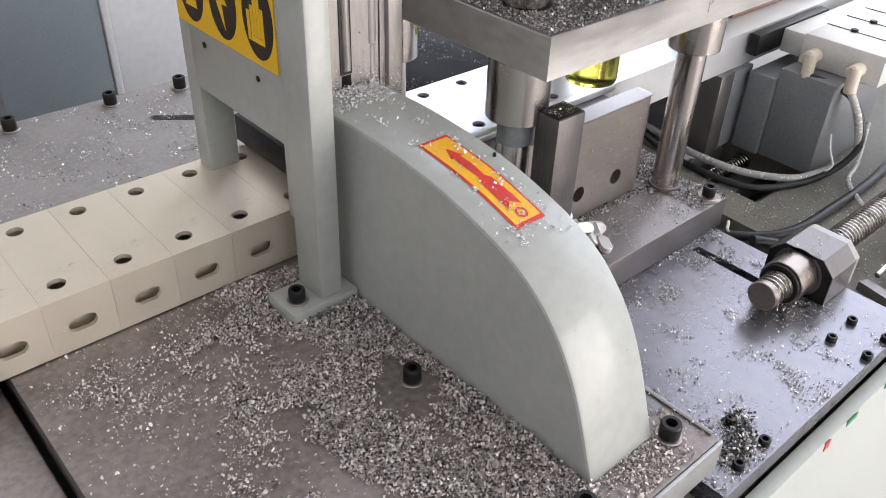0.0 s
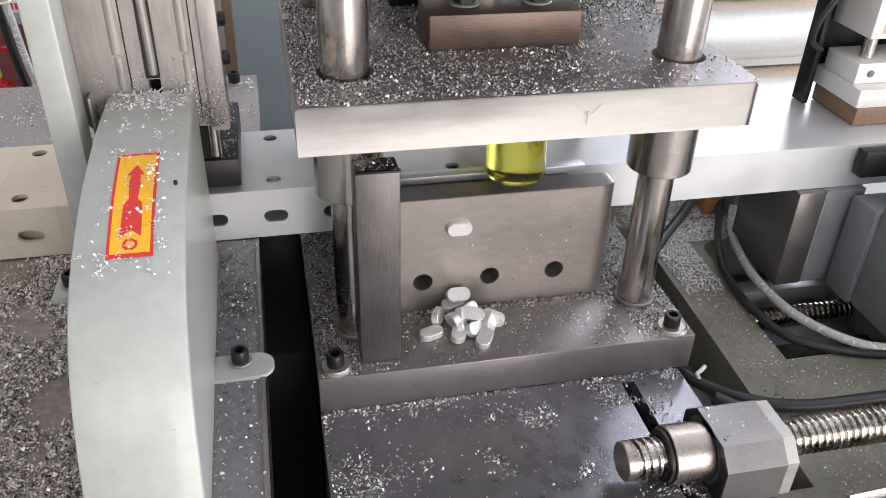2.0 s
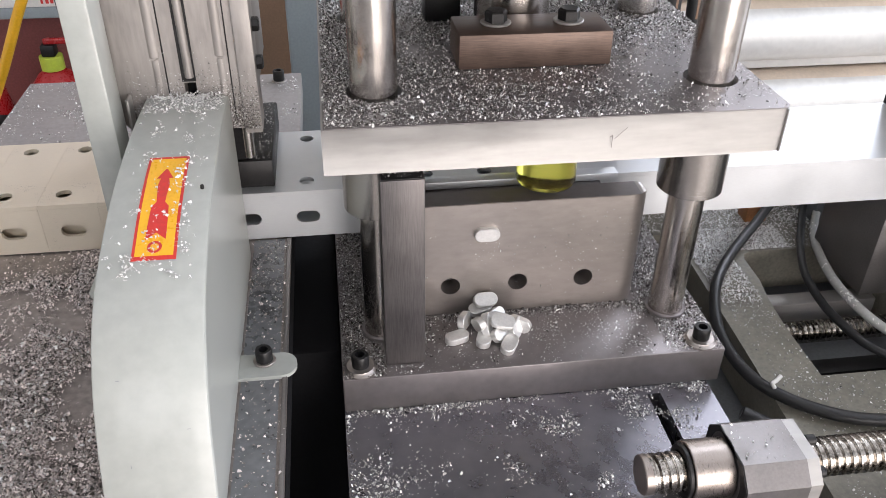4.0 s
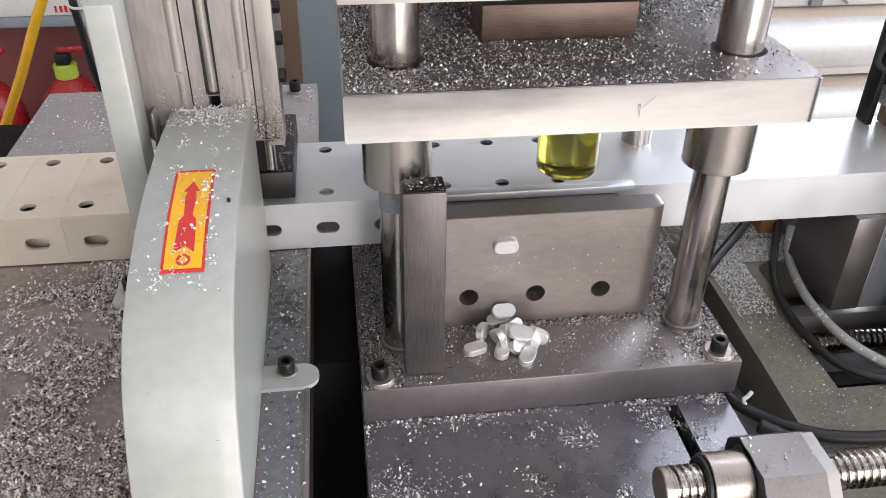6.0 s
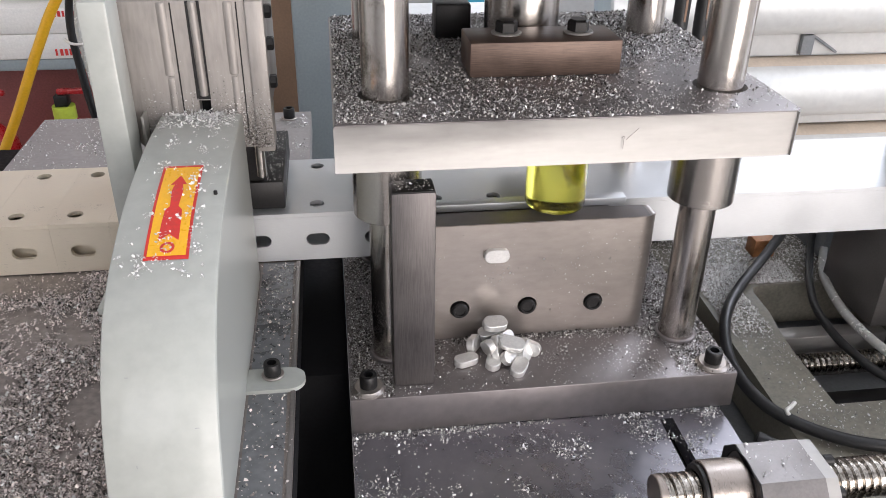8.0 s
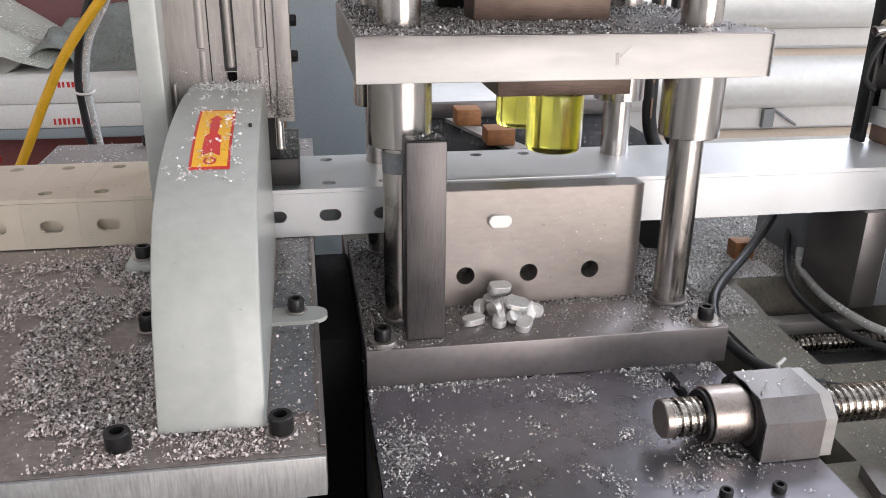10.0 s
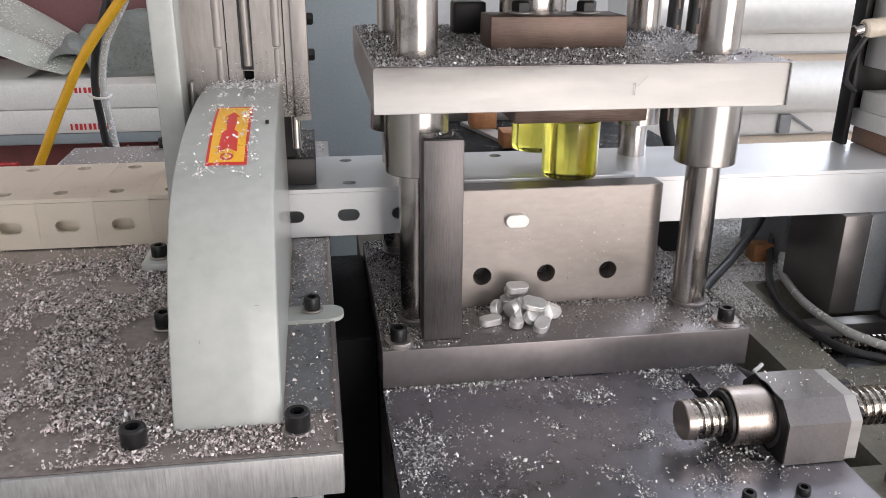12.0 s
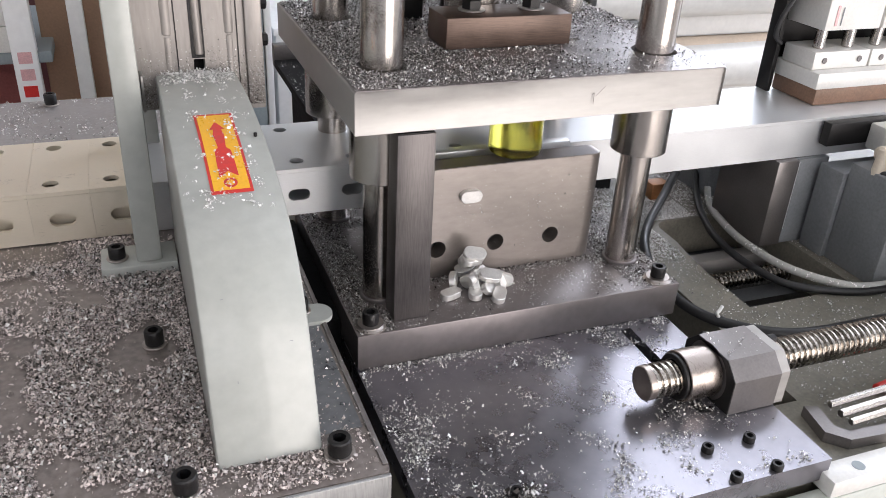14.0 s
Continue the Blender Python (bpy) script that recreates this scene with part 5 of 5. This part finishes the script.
for _ in range(2800):
    s = rng.random() ** 1.1 * 0.41
    u = rng.uniform(GX0 + 0.003, GX1 - 0.003)
    off = min(abs(u - 0.3035), abs(u - 0.328))
    keep = 0.30 * (0.304 < u < 0.328 and 0.19 < s < 0.36) + 0.10 + 0.75 * math.exp(-(off / 0.004) ** 2) + 0.6 * (u < 0.318) * math.exp(-((s - 0.375) / 0.02) ** 2)
    if (noise.noise((u * 110, s * 26, 4)) > 0.0 and rng.random() < keep) or s < 0.05:
        for _k in range(rng.randint(1, 3)):
            on_top.append(on_guard(u + rng.gauss(0, 0.0009), s + abs(rng.gauss(0, 0.002)), 0.0004))
for _ in range(560):
    on_top.append(on_guard(rng.gauss(0.321, 0.010), abs(rng.gauss(0, 0.02)), 0.0004 + rng.random() ** 2 * 0.003))
on_top = [p for p in on_top if GX0 < p[0] < GX1]
chips("metal_chips", on_top, 0.0015, M_CHIPWHITE, None, "bright white chips stuck on the guard and sticker", "chips")
stuck = []
for _ in range(5200):
    x, z = rng.uniform(0.274, 0.366), 0.976 + abs(rng.gauss(0, 0.018))
    if 0.3135 < x < 0.3235 and 0.988 < z < 1.0135:
        continue
    if rng.random() < 0.35 + 0.65 * math.exp(-((x - 0.325) / 0.03) ** 2):
        stuck.append((x, 0.4528 if x < 0.3537 else 0.4487, z))
chips("metal_chips", stuck, 0.0008, M_CHIPWHITE, None, "fine chips clinging to the saw head", "chips")
dust = []
for _ in range(22000):
    x, z = rng.uniform(0.274, 0.366), 0.9755 + abs(rng.gauss(0, 0.015))
    if not (0.3135 < x < 0.3235 and 0.988 < z < 1.0135) and rng.random() < 0.2 + 0.8 * math.exp(-((x - 0.337) / 0.022) ** 2):
        dust.append((x, 0.4530 if x < 0.3537 else 0.4489, z))
chips("metal_chips", dust, 0.0006, M_GRIME, None, "dark metal dust clinging to the saw head", "chips")
stuck = [(rng.gauss(0.61, 0.03), 0.4194, rng.gauss(0.868, 0.018)) for _ in range(170)] + [(rng.uniform(0.48, 0.66), 0.4194, rng.uniform(0.812, 0.91)) for _ in range(60)] + [(rng.gauss(0.535, 0.012), 0.4194, rng.gauss(0.87, 0.012)) for _ in range(50)]
chips("metal_chips", [p for p in stuck if 0.81 < p[2] < 0.914 and p[0] < 0.664], 0.0011, M_CHIP, None, "fine chips on the die block's face", "chips")

chips("metal_chips", scatter(500, 0.277, 0.364, 0.478, 0.553, 1.0823, lambda x, y: 0.6, 31), 0.0016, M_CHIP, None, "chips on top of the saw body", "chips")
chips("metal_chips", scatter(700, 0.347, 0.376, 0.19, 0.47, T + 0.0003, lambda x, y: 0.08 + 0.9 * max(0, (y - 0.36) / 0.1), 33), 0.0011, M_CHIP, None, "fine chips on the table beside the guard", "chips")
rng = random.Random(44)
clump = []
for cx, cy, n in ((0.472, 0.166, 900), (0.458, 0.158, 420), (0.487, 0.178, 300), (0.445, 0.166, 200)):
    clump += [(rng.gauss(cx, 0.0062), rng.gauss(cy, 0.0042), B + 0.0004 + rng.random() ** 2 * 0.0045) for _ in range(n)]
clump = [p for p in clump if p[1] > 0.145]
chips("metal_chips", clump[::2], 0.0026, M_GRIME, None, "dark curled shavings heaped round the bed screws", "chips")
chips("metal_chips", clump[1::2], 0.0022, M_CHIP, None, "bright curled shavings heaped round the bed screws", "chips")
chips("metal_chips", scatter(60, 0.679, 0.720, 0.222, 0.258, AZ + h1 + 0.0004, lambda x, y: 0.4, 35), 0.0013, M_CHIP, None, "few chips lying on the ball nut housing", "chips")
chips("metal_chips", scatter(900, 0.304, 0.367, 0.4835, 0.598, 0.9323, lambda x, y: 0.0 if x < 0.353 and y < 0.532 else 0.7, 36), 0.0013, M_CHIP, None, "chips lying on the black clamp block", "chips")
chips("metal_chips", scatter(120, 0.449, 0.477, 0.3625, 0.383, 0.9744, lambda x, y: 0.5, 37), 0.0012, M_CHIP, None, "few chips on top of the steel bar", "chips")
chips("metal_chips", scatter(500, 0.62, 0.70, 0.20, 0.235, B + 0.0003, lambda x, y: 0.5, 34), 0.0012, M_CHIP, None, "chips gathered under the ball nut", "chips")


# ---- what moves ----
def motions():
    ram_at = Vector((0.566, 0.485, 1.0195))
    down, deep = -0.0235, -0.0385
    heights = [(0, 0), (1.05, 0), (1.2, -0.008), (1.4, down), (3.25, down), (3.45, deep), (3.9, deep), (4.3, 0), (6.3, 0), (6.5, -0.006), (6.72, down), (8.45, down), (8.65, deep), (9.1, deep), (9.5, 0),
               (11.58, 0), (11.75, -0.012), (11.9, down), (13.78, down), (14.0, deep)]
    walk(RAM, [(t, pose(*(ram_at + Vector((0, 0, z))))) for t, z in heights])
    # the bumpers rest on the work while the plate goes on down
    for ob in BUMPERS:
        walk(ob, [(t, pose(0, 0, max(0.0, -0.0268 - z))) for t, z in heights])
    for ob, at in MOVING:
        feed = [(0, FEED), (10.1, FEED), (10.3, FEED * 0.74), (10.5, FEED * 0.16), (10.68, 0), (14, 0)]
        walk(ob, [(t, pose(at.x + dx, at.y, at.z)) for t, dx in feed])
    # the feed carriage goes back for the next length, then brings it in
    hose_travel = 0.041
    stops = [(0, 0), (2.27, 0), (2.42, 0.45), (2.6, 1), (4.93, 1), (5.13, 0.74), (5.33, 0.16), (5.5, 0), (7.44, 0), (7.6, 0.45), (7.78, 1), (10.1, 1), (10.3, 0.74), (10.5, 0.16), (10.68, 0), (12.62, 0), (12.8, 0.4), (13.0, 1), (14, 1)]
    for ob in CARRIAGE:
        at = ob.matrix_basis.translation.copy()
        loop = ob.name.startswith("black_hose") or (ob.name.startswith("cable_tie") and at.x < 0.8)
        # the thick hose and its tie were laid out with the carriage back
        go, back = (hose_travel, hose_travel) if loop else (FEED, 0.0)
        walk(ob, [(t, pose(at.x - back + go * k, at.y, at.z)) for t, k in stops])
    for ob, x in PINS:
        rest, out = 0.437, 0.4095
        rows = [(0, rest)]
        for t in (2.35, 7.52, 12.68):
            rows += [(t, rest), (t + 0.12, 0.4215), (t + 0.27, out), (t + 0.37, out), (t + 0.5, 0.4215), (t + 0.62, rest)]
        rows.append((14, rest))
        walk(ob, [(t, pose(x, y, 0.838)) for t, y in rows])
    drops = (2.62, 7.84, 13.04)
    ends = ((0.5440, 0.3850, 0.8235, 28, 10, -14), (0.5325, 0.4010, 0.8315, 14, 4, 10), (0.5345, 0.4005, 0.8390, 40, 6, -20))
    for k, ob in enumerate(FALLERS):
        y = 0.4215 + 0.0064 * k
        rows = [(0, pose(0.5352, y, 0.8885, 90, 0, 0))]
        for n, t in enumerate(drops):
            if n < k:
                rows += [(t - 0.06, pose(0.5352, y, 0.8885, 90, 0, 0)), (t + 0.03, pose(0.5352, y - 0.0064, 0.8885, 90, 0, 0))]
                y -= 0.0064
            elif n == k:
                x, yy, z, rx, ry, rz = ends[k]
                rows += [(t - 0.06, pose(0.5352, y, 0.8885, 90, 0, 0)), (t + 0.02, pose(0.5352, 0.412, 0.886, 80, 0, 0)), (t + 0.09, pose(0.537, 0.405, 0.868, 55, 5, 0)),
                         (t + 0.17, pose(x, yy, z, rx, ry, rz))]
        rows.append((14, rows[-1][1]))
        walk(ob, rows)


motions()
